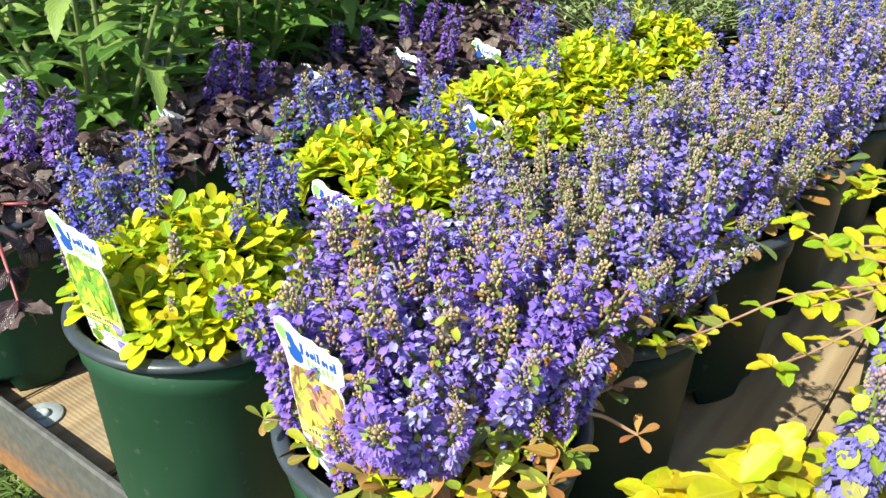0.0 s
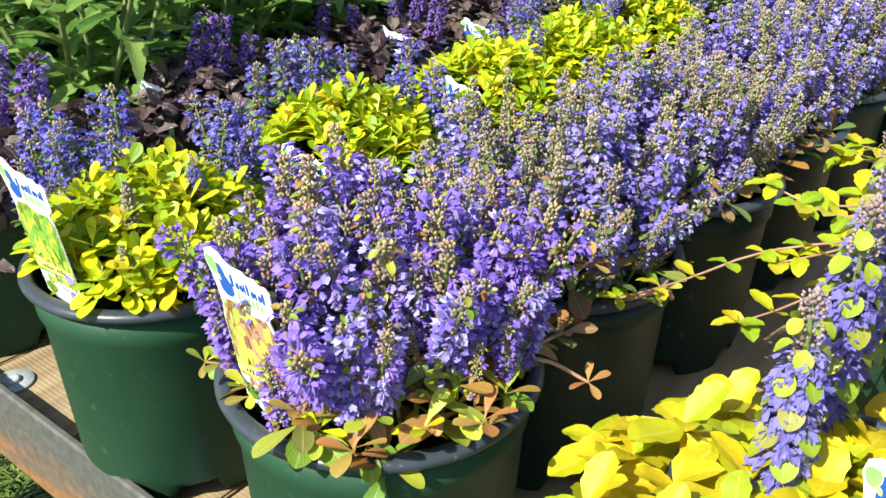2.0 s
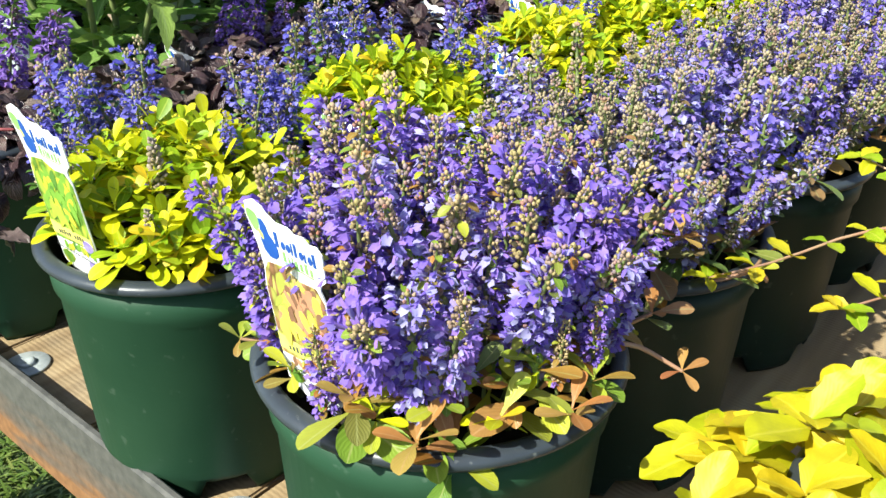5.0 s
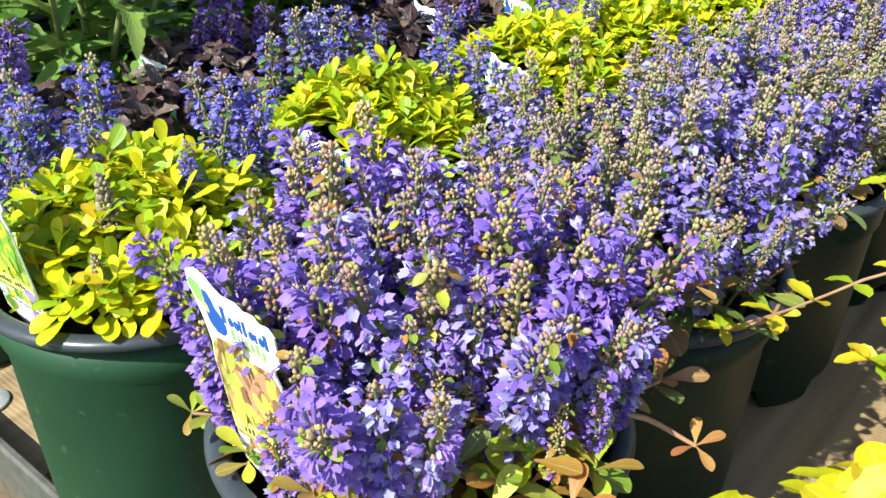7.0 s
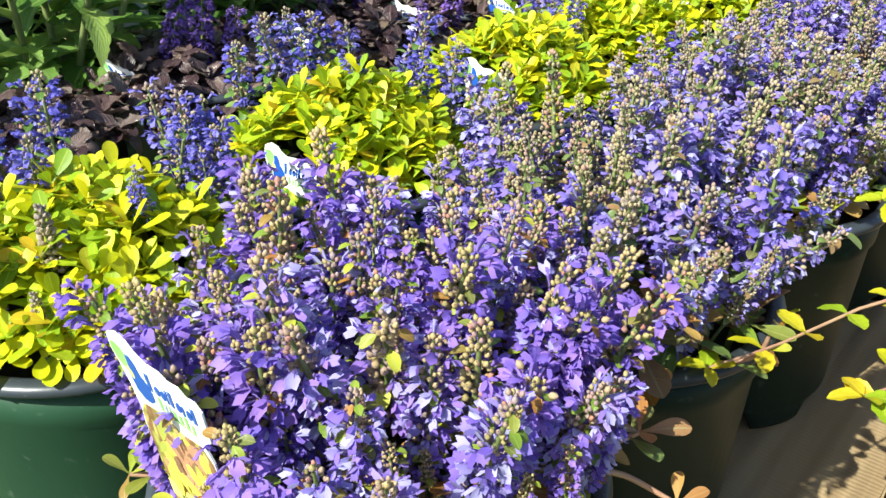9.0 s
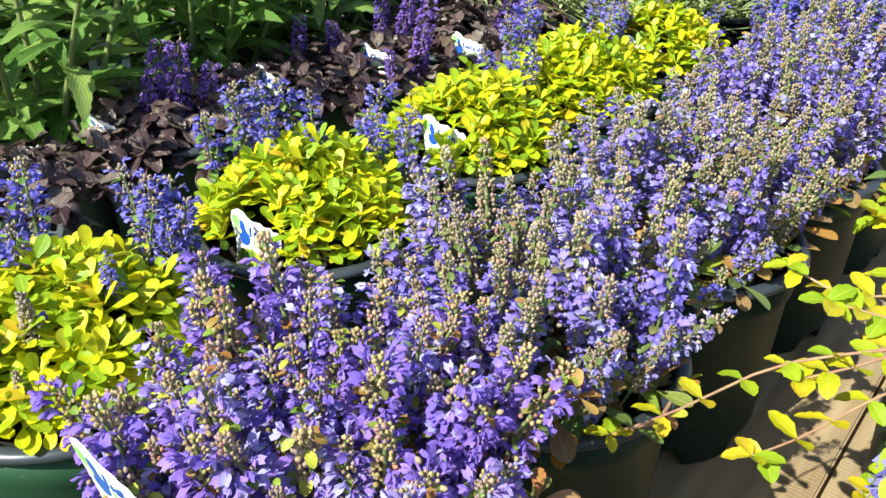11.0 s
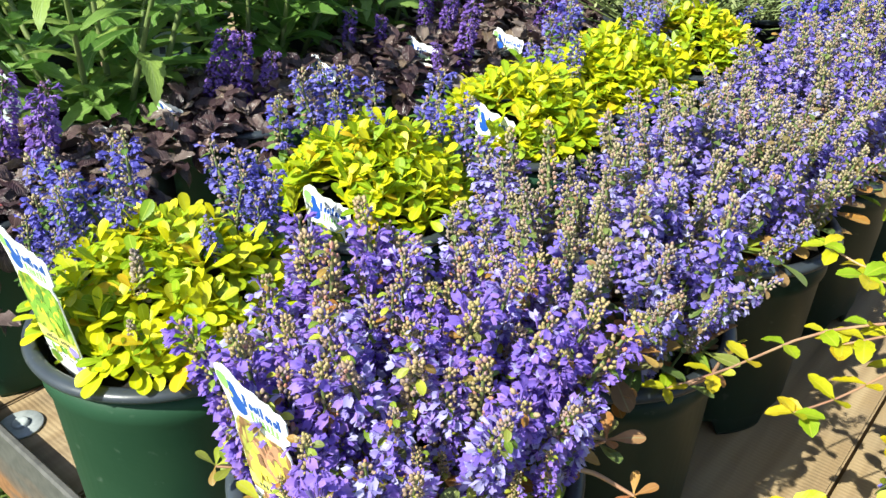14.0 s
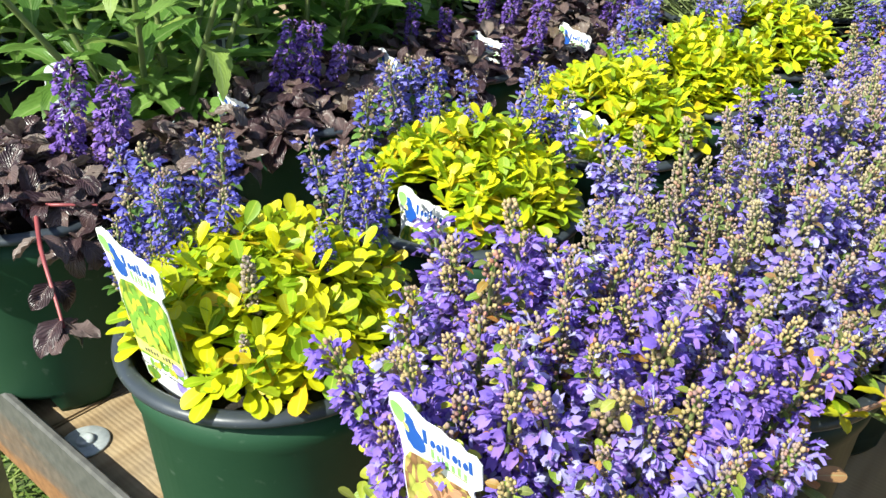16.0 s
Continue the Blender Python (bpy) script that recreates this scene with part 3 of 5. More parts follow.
def spike_mesh(seed, h, whorls, per, radius, bloom, petals, buds, bract_mat, bract, fsize=1.0, bsize=1.0, gap=0.0, up=(0.1, 0.95), leafy=3, beads=0.12):
    """One flower spike from its stalk up: whorls of bracts and open florets, and a tight cone of bead-like buds. bloom: share of florets by height (low, middle, top)."""
    r = np.random.default_rng(seed)
    core = radius * 0.32
    bow = r.normal(size=2) * 0.05
    sh = [(tube_along([(0, 0, -0.03), (0, 0, 0), (bow[0] * h * 0.25, bow[1] * h * 0.25, h * 0.5), (bow[0] * h, bow[1] * h, h * 0.97)], [0.0016, 0.0015, 0.0012, 0.0006], 5), 3)]
    for k in range(whorls):
        u = (k + 0.5) / whorls
        z = h * (gap * u * u + (1 - gap) * u)
        taper = 1.0 - 0.75 * max(0.0, u - 0.45) / 0.55
        mid = np.array([bow[0] * h * u * u, bow[1] * h * u * u, 0])
        p = np.interp(u, [0, 0.6, 0.95], bloom)
        for j in range(per):
            a = 2 * np.pi * (j + 0.5 * (k % 2)) / per + r.normal() * 0.12
            outward = np.array([-np.sin(a), np.cos(a), 0])
            if r.random() < p:
                sh.append((put(FLORETS[r.integers(8)], mid + outward * core * 0.9 + (0, 0, z + r.normal() * 0.001), rot(a, r.uniform(*up), r.normal() * 0.4), fsize * r.uniform(0.85, 1.15)), 0))
                if r.random() < beads:
                    sh.append((put(BUD_SHAPE, mid + outward * core * 1.25 + (0, 0, z + 0.0012), rot(a + 0.3, 0.5), bsize), 1))
            else:
                sc = bsize * r.uniform(0.85, 1.15) * (1.15 - 0.45 * u)
                sh.append((put(BUD_SHAPE, mid + outward * core * (0.75 + 0.25 * r.random()) * (0.35 + 0.65 * taper) + (0, 0, z + r.normal() * 0.0011), rot(a + r.normal() * 0.12, 0.35 + 0.8 * u + r.normal() * 0.1), sc), 1))
        if bract and k % 2 == 0:
            for j in range(leafy):
                a = r.uniform(0, 6.3)
                if r.random() < 0.8 - 0.4 * u:
                    b = blade(bract * (1.15 - 0.5 * u), bract * 0.62 * (1.15 - 0.5 * u), 5, 2, "round", 0.3, 0.9)
                    sh.append((put(b, mid + (-np.sin(a) * core * 0.6, np.cos(a) * core * 0.6, z - 0.001), rot(a, r.uniform(0.0, 0.7))), 2))
    sh.append((put(BUD_SHAPE, (bow[0] * h, bow[1] * h, h - 0.0012), rot(0, 1.57), bsize), 1))
    return mesh_from("flower_spike", sh, [petals, buds, bract_mat, STEM_GREEN])


def spikes(kind, count, **k):
    return [spike_mesh(100 + i, petals=k["petals"], buds=k["buds"], bract_mat=k["bract_mat"], bract=k["bract"], h=k["h"] * rng.uniform(0.85, 1.15), whorls=k["whorls"], per=k["per"], radius=k["radius"],
                       bloom=k["bloom"][i % len(k["bloom"])], fsize=k.get("fsize", 1.0), bsize=k.get("bsize", 1.0), gap=k.get("gap", 0.0), up=k.get("up", (0.1, 0.95)), leafy=k.get("leafy", 3), beads=k.get("beads", 0.12)) for i in range(count)]


SPIKE_VIOLET = spikes("violet", 10, h=0.053, whorls=15, per=10, radius=0.0125, petals=VIOLET, buds=BUD, bract_mat=FINCH, bract=0.008, leafy=3, bsize=0.9, fsize=0.82, beads=0.12, up=(0.3, 1.15),
                      bloom=[(0.9, 0.75, 0.05), (0.8, 0.45, 0.0), (0.95, 0.9, 0.3), (0.35, 0.1, 0.0), (0.9, 0.7, 0.05), (0.15, 0.05, 0.0), (1.0, 0.9, 0.45), (0.85, 0.5, 0.0), (0.95, 0.8, 0.2), (0.95, 0.85, 0.2)])
SPIKE_FADING = spikes("fading", 10, h=0.06, whorls=16, per=9, radius=0.0115, petals=VIOLET_COOL, buds=BUD_GREY, bract_mat=OLIVE, bract=0.008, leafy=3, bsize=0.88, fsize=0.78, beads=0.12, up=(0.3, 1.15),
                      bloom=[(0.75, 0.4, 0.0), (0.2, 0.05, 0.0), (0.95, 0.75, 0.15), (0.1, 0.0, 0.0), (0.85, 0.55, 0.0), (0.45, 0.2, 0.0), (1.0, 0.85, 0.3), (0.35, 0.2, 0.0), (0.85, 0.6, 0.1), (0.9, 0.65, 0.05)])
SPIKE_BLUE = spikes("blue", 6, h=0.056, whorls=10, per=10, radius=0.014, petals=BLUE, buds=BUD_GREY, bract_mat=GREEN, bract=0.0105, leafy=4, fsize=0.86, up=(0.3, 1.1), beads=0.15,
                    bloom=[(0.5, 0.65, 0.35), (0.3, 0.6, 0.45), (0.25, 0.6, 0.25), (0.5, 0.65, 0.2)])
SPIKE_SPENT = spikes("spent", 2, h=0.035, whorls=12, per=6, radius=0.009, petals=BLUE, buds=BUD_GREY, bract_mat=YELLOW, bract=0.004, bsize=1.15, bloom=[(0.05, 0.05, 0.0), (0.0, 0.1, 0.0)])
SPIKE_DARK = spikes("dark", 4, h=0.092, whorls=18, per=10, radius=0.019, petals=PURPLE, buds=BUD_DARK, bract_mat=DARK, bract=0.009, fsize=0.95, bsize=1.2, up=(-0.3, 0.4), bloom=[(0.9, 0.95, 0.45), (0.85, 0.9, 0.3), (0.9, 0.95, 0.6)])


def tall_spike(seed, h=0.105, tiers=8):
    """A tall spike in clear tiers: a ring of wide-lipped florets over four heart-shaped lime bracts, with a cone of dusky buds on top."""
    r = np.random.default_rng(seed)
    sh = [(tube_along([(0, 0, -0.03), (0, 0, 0.0), (0.0, 0.001, h * 0.5), (0, 0, h)], [0.0022, 0.0022, 0.0018, 0.001], 6), 3)]
    for k in range(tiers):
        u = (k + 0.3) / tiers
        z, wide = h * u, 1.0 - 0.5 * max(0.0, u - 0.45) / 0.55
        for j in range(4):
            a = j * math.pi / 2 + (k % 2) * math.pi / 4 + r.normal() * 0.1
            b = blade(0.0145 * wide, 0.0125 * wide, 7, 2, "round", 0.25, 0.8)
            sh.append((put(b, (-math.sin(a) * 0.0045, math.cos(a) * 0.0045, z), rot(a, r.uniform(-0.55, -0.1), r.normal() * 0.15)), 2))
        for ring in range(3):
            for j in range(10):
                a = 2 * math.pi * (j + 0.5 * ring) / 10 + r.normal() * 0.12
                at = np.array([-math.sin(a) * 0.0045, math.cos(a) * 0.0045, z + 0.002 + 0.0034 * ring])
                if u < 0.78 and r.random() < 0.9:
                    sh.append((put(FLORETS[r.integers(8)], at, rot(a, r.uniform(-0.35, 0.3), r.normal() * 0.25), 1.1 * r.uniform(0.85, 1.15) * wide), 0))
                else:
                    sh.append((put(BUD_SHAPE, at, rot(a, 0.4 + 0.5 * u), 0.95 * wide + 0.1 * r.random()), 1))
    for k in range(26):
        u, a = k / 26, k * 2.4
        sh.append((put(BUD_SHAPE, (math.cos(a) * 0.003 * (1 - u), math.sin(a) * 0.003 * (1 - u), h * (0.93 + 0.1 * u)), rot(a - math.pi / 2, 0.5 + u), 0.9), 1))
    return mesh_from("flower_spike", sh, [LAVENDER, BUD_DUSKY, BRACT, STEM_GREEN])


SPIKE_TALL = [tall_spike(300 + i) for i in range(2)]

# ---- leaves ----


def toothed(shape, across=4, depth=0.16):
    """Cut shallow teeth into the edges of a blade."""
    v = shape[0].copy().reshape(-1, across + 1, 3)
    v[1:-1:2, 0, 0] *= 1 - depth
    v[1:-1:2, -1, 0] *= 1 - depth
    return v.reshape(-1, 3), shape[1], shape[2]


LEAF_FINCH = [mesh_from("leaf", [(blade(0.025, 0.0105, 9, 2, "spoon", 0.3, c, seed=i), 0)], [m]) for i, (c, m) in enumerate([(0.3, FINCH), (0.6, FINCH), (0.1, FINCH), (0.5, COPPER), (0.8, FINCH), (0.2, COPPER)])]
LEAF_OLIVE = [mesh_from("leaf", [(blade(0.025, 0.0105, 9, 2, "spoon", 0.3, c, seed=i), 0)], [m]) for i, (c, m) in enumerate([(0.3, OLIVE), (0.6, OLIVE), (0.1, FINCH), (0.5, OLIVE), (0.4, COPPER)])]
LEAF_YELLOW = [mesh_from("leaf", [(blade(0.0195, 0.0088, 9, 2, "spoon", 0.25, c, seed=i), 0)], [YELLOW]) for i, c in enumerate((0.2, 0.5, 0.8, -0.1))]
LEAF_DARK = [mesh_from("leaf", [(blade(0.026, 0.0165, 9, 6, "round", f, c, 0.0013, seed=i, thick_wave=0.0012), 0)], [DARK]) for i, (c, f) in enumerate(((0.5, 0.2), (1.0, 0.35), (1.5, 0.1), (0.1, 0.5), (0.8, -0.3), (1.9, 0.25)))]
LEAF_GREEN = [mesh_from("leaf", [(toothed(blade(0.1, w, 22, 4, "lance", 0.4, c, 0.0005, seed=i, thick_wave=0.0025)), 0)], [GREEN]) for i, (c, w) in enumerate(((0.5, 0.029), (0.9, 0.037), (1.4, 0.034), (0.2, 0.025), (0.7, 0.021)))]
LEAF_BROAD = [mesh_from("leaf", [(blade(0.028, 0.0165, 10, 4, "round", 0.3, c, 0.00035, seed=i, thick_wave=0.0008), 0)], [YELLOW_BIG]) for i, c in enumerate((0.3, 0.6, 0.9, 0.1))]


def rosettes(rnd, count, radius, top, edge, per, leaf_up=(0.1, 0.9), bias=0.5, power=2.0):
    """Poses of leaves in whorls scattered over a dome: top is its height in the middle, edge at its rim."""
    out = []
    for i in range(count):
        a, q = i * 2.39996 + rnd.normal() * 0.2, ((i + 0.5) / count) ** bias
        r = radius * q
        z = edge + (top - edge) * (1 - q ** power) + rnd.normal() * 0.005
        spin = rnd.uniform(0, 6.3)
        tilt = np.array([math.cos(a), math.sin(a)]) * q * 0.6
        for j in range(per):
            b = spin + j * 2.39996 + rnd.normal() * 0.2
            up = np.interp(j / max(1, per - 1), [0, 1], leaf_up) + rnd.normal() * 0.15
            ahead = np.array([-math.sin(b), math.cos(b)])
            up -= float(ahead @ tilt) * 0.7
            if q > 0.6:
                up = max(up, -0.05)
            out.append((np.array([r * math.cos(a), r * math.sin(a), z - 0.004 + 0.001 * j]), rot(b, up, rnd.normal() * 0.25), rnd.uniform(0.75, 1.2) * (1.1 - 0.35 * j / per)))
    return out


TAGS = []


def clear_of_tags(p, where, reach=0.05):
    """Whether a place in the thing's own space keeps off the front of every printed tag."""
    w = np.asarray(where) + np.array(p.matrix_basis.translation)
    for tl, ax, n, up in TAGS:
        d = w - tl - up * (w[2] - tl[2])
        if w[2] > 0.15 and -0.004 < d @ ax < 0.042 and -0.003 < d @ n < reach:
            return False
    return True


def tag_frame(tl, across, up):
    ax, ay = Vector(across).normalized(), Vector(up).normalized()
    ay = (ay - ax * ay.dot(ax)).normalized()
    return ax, ay, ax.cross(ay)


def plant_leaves(p, poses, meshes, rnd, singles=280):
    """The first of the leaves are parts of their own; the rest is one joined part."""
    poses = [q for q in poses if clear_of_tags(p, q[0], 0.02) and clear_of_tags(p, q[0] + 0.018 * q[1][:, 1], 0.014)]
    order = rnd.permutation(len(poses))
    rest = []
    for i, k in enumerate(order):
        where, turn, size = poses[k]
        me = meshes[rnd.integers(len(meshes))]
        if i < singles:
            piece("leaf", me, p, matrix(where, turn, size))
        else:
            rest.append((me, where, turn, size))
    if rest:
        cache, mats, shapes = {}, [], []
        for me, where, turn, size in rest:
            if me.name not in cache:
                v = np.zeros(len(me.vertices) * 3)
                me.vertices.foreach_get("co", v)
                q = np.zeros(len(me.loops), int)
                me.loops.foreach_get("vertex_index", q)
                u = np.zeros(len(me.loops) * 2)
                me.uv_layers[0].data.foreach_get("uv", u)
                uv = np.zeros((len(me.vertices), 2))
                uv[q] = u.reshape(-1, 2)
                if me.materials[0] not in mats:
                    mats.append(me.materials[0])
                cache[me.name] = ((v.reshape(-1, 3), q.reshape(-1, 4), uv), mats.index(me.materials[0]))
            shape, slot = cache[me.name]
            shapes.append((put(shape, where, turn, size), slot))
        tagged(piece("foliage", mesh_from("foliage", shapes, mats), p), kind="stuff")


def plant_spikes(p, rnd, meshes, count, radius, top, edge, lean=0.4, bias=0.5, size=(0.8, 1.15), power=2.2, shift=(0.0, 0.0)):
    for i in range(count):
        a, q = i * 2.39996 + rnd.normal() * 0.25, ((i + 0.5) / count) ** bias
        z = edge + (top - edge) * (1 - q ** power) + rnd.normal() * 0.006
        out = radius * q + np.array([0.0, 0.5, 1.0]) * q * lean * 0.05
        if not all(clear_of_tags(p, (shift[0] + o * math.cos(a), shift[1] + o * math.sin(a), z + h), 0.034) for o, h in zip(out, (0.0, 0.025, 0.05))):
            continue
        tip = rot(a - math.pi / 2, -q * lean + rnd.normal() * 0.12, rnd.normal() * 0.12) @ rot(rnd.uniform(0, 6.3))
        piece("flower_spike", meshes[rnd.integers(len(meshes))], p, matrix((shift[0] + radius * q * math.cos(a), shift[1] + radius * q * math.sin(a), z), tip, rnd.uniform(*size)))


def violet_plant(x, y, seed, spike_set, leaf_set, count, label, singles=200, radius=0.074, top=0.176, edge=0.158, shift=(-0.003, 0.006), pot=SHADED_POT):
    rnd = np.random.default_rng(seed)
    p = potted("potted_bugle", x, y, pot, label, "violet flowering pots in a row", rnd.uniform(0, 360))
    plant_leaves(p, rosettes(rnd, 46, 0.078, top - 0.008, 0.157, 8), leaf_set, rnd, singles)
    plant_spikes(p, rnd, spike_set, count, radius, top, edge, 0.3, shift=shift, size=(0.85, 1.2))
    return p


def golden_plant(x, y, seed, label, singles=280, flowers=9, where=None):
    rnd = np.random.default_rng(seed)
    p = potted("potted_golden_bugle", x, y, GREEN_POT, label, "golden-leaved pots in a row", rnd.uniform(0, 360))
    rim_ring = [q for q in rosettes(rnd, 150, 0.074, 0.17, 0.164, 6, (-0.1, 0.6)) if np.hypot(q[0][0], q[0][1]) > 0.058]
    poses = [q for q in rosettes(rnd, 150, 0.071, 0.2, 0.164, 9, (0.0, 1.05)) + rim_ring if q[0][2] + 0.017 * q[2] * q[1][2, 1] > 0.159 or np.hypot(*(q[0] + 0.019 * q[2] * q[1][:, 1])[:2]) < 0.07]
    plant_leaves(p, [(q[0], q[1], q[2] * 0.95) for q in poses], LEAF_YELLOW, rnd, singles)
    for fx, fy, fz, s in where or [(rnd.uniform(-0.075, 0.075), rnd.uniform(-0.06, 0.08), rnd.uniform(0.165, 0.18), rnd.uniform(0.7, 1.05)) for _ in range(flowers)]:
        kind = SPIKE_BLUE[rnd.integers(6)]
        if not all(clear_of_tags(p, (fx, fy, fz + h), 0.045) for h in (0.0, 0.03)):
            continue
        piece("flower_spike", kind, p, matrix((fx, fy, fz), rot(rnd.uniform(0, 6.3), rnd.normal() * 0.2, rnd.normal() * 0.2), s))
    return p


def dark_plant(x, y, seed, label, where, pot=GREEN_POT, count=38, spread=0.098, trailing=None):
    rnd = np.random.default_rng(seed)
    p = potted("potted_burgundy_bugle", x, y, pot, label, "burgundy-leaved pots in a row", rnd.uniform(0, 360))
    poses = rosettes(rnd, count, spread, 0.172, 0.15, 11, (-0.35, 0.9))
    if trailing:
        poses += [(q[0] + np.array([*trailing, 0.0]), q[1], q[2]) for q in rosettes(rnd, 20, 0.07, 0.165, 0.15, 11, (-0.35, 0.9))]
    plant_leaves(p, poses, LEAF_DARK, rnd, 280)
    for fx, fy, fz, s in where:
        piece("flower_spike", SPIKE_DARK[rnd.integers(4)], p, matrix((fx, fy, fz), rot(0, rnd.normal() * 0.06, 0.18 + rnd.normal() * 0.06) @ rot(rnd.uniform(0, 6.3)), s))
    return p


def green_plant(x, y, seed, stems=11, height=0.34, pot=BLACK_POT, label="tall leafy green perennial in a black nursery pot", singles=220):
    rnd, poses = np.random.default_rng(seed), []
    p = potted("potted_green_perennial", x, y, pot, label, "green perennials behind the flowers", 0)
    for i in range(stems):
        a, q = i * 2.39996, math.sqrt((i + 0.5) / stems)
        base = np.array([0.06 * q * math.cos(a), 0.06 * q * math.sin(a), 0.14])
        h = height * rnd.uniform(0.7, 1.1)
        d = np.array([math.cos(a) * q * 0.4 + rnd.normal() * 0.08, math.sin(a) * q * 0.4 + rnd.normal() * 0.08, 1.0])
        bend = np.array([math.cos(a), math.sin(a), 0]) * 0.03 * q
        pts = [base + d * h * u + bend * u * u for u in np.linspace(0, 1, 6)]
        piece("stem", mesh_from("stem", [(tube_along(pts, np.linspace(0.0035, 0.0015, 6), 6), 0)], [STEM_GREEN]), p)
        for k in range(22):
            u = ((k + rnd.random()) / 22) ** 1.2
            at = base + d * h * u + bend * u * u
            poses.append((at, rot(k * 2.4 + a + rnd.normal() * 0.3, rnd.uniform(-0.1, 0.7) + 0.6 * u, rnd.normal() * 0.25), rnd.uniform(0.5, 1.0) * (1.15 - 0.6 * u)))
    plant_leaves(p, poses, LEAF_GREEN, rnd, singles)
    return p


def airy_plant(x, y, seed, height=0.22):
    rnd = np.random.default_rng(seed)
    p = potted("potted_airy_perennial", x, y, BLACK_POT, "airy grey-green perennial with tiny leaves in a black pot", "airy perennials at the back", 0)
    shapes, twigs = [], []
    small = [blade(0.016, 0.006, 4, 2, "spoon", 0.2, c) for c in (0.2, 0.6)]
    for i in range(90):
        a, q = i * 2.39996, math.sqrt((i + 0.5) / 90)
        d = np.array([math.cos(a) * q * 1.25, math.sin(a) * q * 1.25, 1.0 - 0.55 * q * q]) + rnd.normal(size=3) * 0.12
        base = np.array([0.05 * q * math.cos(a), 0.05 * q * math.sin(a), 0.14])
        h = height * rnd.uniform(0.6, 1.05)
        twigs.append((tube_along([base, base + d * h * 0.5, base + d * h], [0.0012, 0.0009, 0.0004], 4), 0))
        for k in range(18):
            shapes.append((put(small[k % 2], base + d * h * (0.15 + 0.85 * rnd.random()), rot(rnd.uniform(0, 6.3), rnd.uniform(-0.2, 1.0)), rnd.uniform(0.6, 1.2)), 0))
    tagged(piece("twig_mass", mesh_from("twig_mass", twigs, [STEM_GREEN]), p), kind="stuff")
    tagged(piece("foliage", mesh_from("foliage", shapes, [GREYLEAF]), p), kind="stuff")
    return p


# ---- places of the printed tags: upper left corner, direction across, direction up, size ----
TAG_PLACES = {
    "golden": ((-0.2158, 0.4202, 0.2398), (0.844, -0.537, 0.0), (-0.377, 0.08, 1.0), 0.82),
    "violet": ((-0.0704, 0.3107, 0.2431), (0.809, -0.588, 0.0), (-0.418, 0.123, 1.0), 0.78),
    "broad": ((0.19, 0.234, 0.2), (0.9, -0.42, 0.0), (-0.25, 0.1, 1.0), 0.8),
    "golden_2": ((-0.096, 0.6, 0.182), (0.9, -0.4, 0.0), (-0.15, 0.2, 1.0), 0.82),
    "golden_3": ((0.024, 0.762, 0.19), (0.9, -0.42, 0.0), (-0.12, 0.2, 1.0), 0.82),
    "golden_4": ((0.107, 0.834, 0.175), (0.85, -0.5, -0.1), (0.0, 0.3, 1.0), 0.82),
    "golden_5": ((0.228, 1.025, 0.186), (0.95, -0.3, 0.0), (0.0, 0.2, 1.0), 0.95),
    "burgundy": ((-0.274, 0.789, 0.177), (0.9, -0.4, 0.0), (-0.75, 0.2, 0.6), 0.66),
    "burgundy_2": ((-0.145, 0.894, 0.19), (0.85, -0.5, -0.1), (-0.2, 0.3, 1.0), 0.7),
    "burgundy_3": ((-0.058, 1.0, 0.182), (0.95, -0.3, 0.0), (0.0, 0.2, 1.0), 0.82),
    "burgundy_4": ((0.042, 1.055, 0.18), (0.95, -0.3, -0.05), (0.0, 0.2, 1.0), 0.78)}
for key, (tl, across, up, _) in TAG_PLACES.items():
    if key.startswith("burgundy"):
        continue
    ax, ay, az = tag_frame(tl, across, up)
    TAGS.append((np.array(tl), np.array((ax.x, ax.y, 0.0)), np.array((az.x, az.y, 0.0)), np.array((ay.x, ay.y, ay.z)) / ay.z))

# ---- the pots on the bench ----
FADING = "fading violet spikes with tan beads over olive leaves, green pot"
bugle = violet_plant(-0.001, 0.358, 11, SPIKE_VIOLET, LEAF_FINCH, 72, "dense violet spikes over green and copper leaves, green pot", 230, 0.078, 0.186, 0.168, (0.001, 0.01), GREEN_POT)
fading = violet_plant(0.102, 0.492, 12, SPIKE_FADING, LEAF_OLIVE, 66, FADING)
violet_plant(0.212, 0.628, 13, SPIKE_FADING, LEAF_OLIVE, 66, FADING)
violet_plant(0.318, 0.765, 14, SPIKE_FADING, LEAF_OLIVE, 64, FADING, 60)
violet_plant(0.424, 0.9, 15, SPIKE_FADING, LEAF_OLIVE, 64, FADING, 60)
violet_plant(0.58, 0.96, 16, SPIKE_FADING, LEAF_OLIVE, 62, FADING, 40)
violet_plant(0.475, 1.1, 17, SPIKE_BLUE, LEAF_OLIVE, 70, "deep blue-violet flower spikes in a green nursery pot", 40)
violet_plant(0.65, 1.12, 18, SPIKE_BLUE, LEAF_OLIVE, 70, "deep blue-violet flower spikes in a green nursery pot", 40)

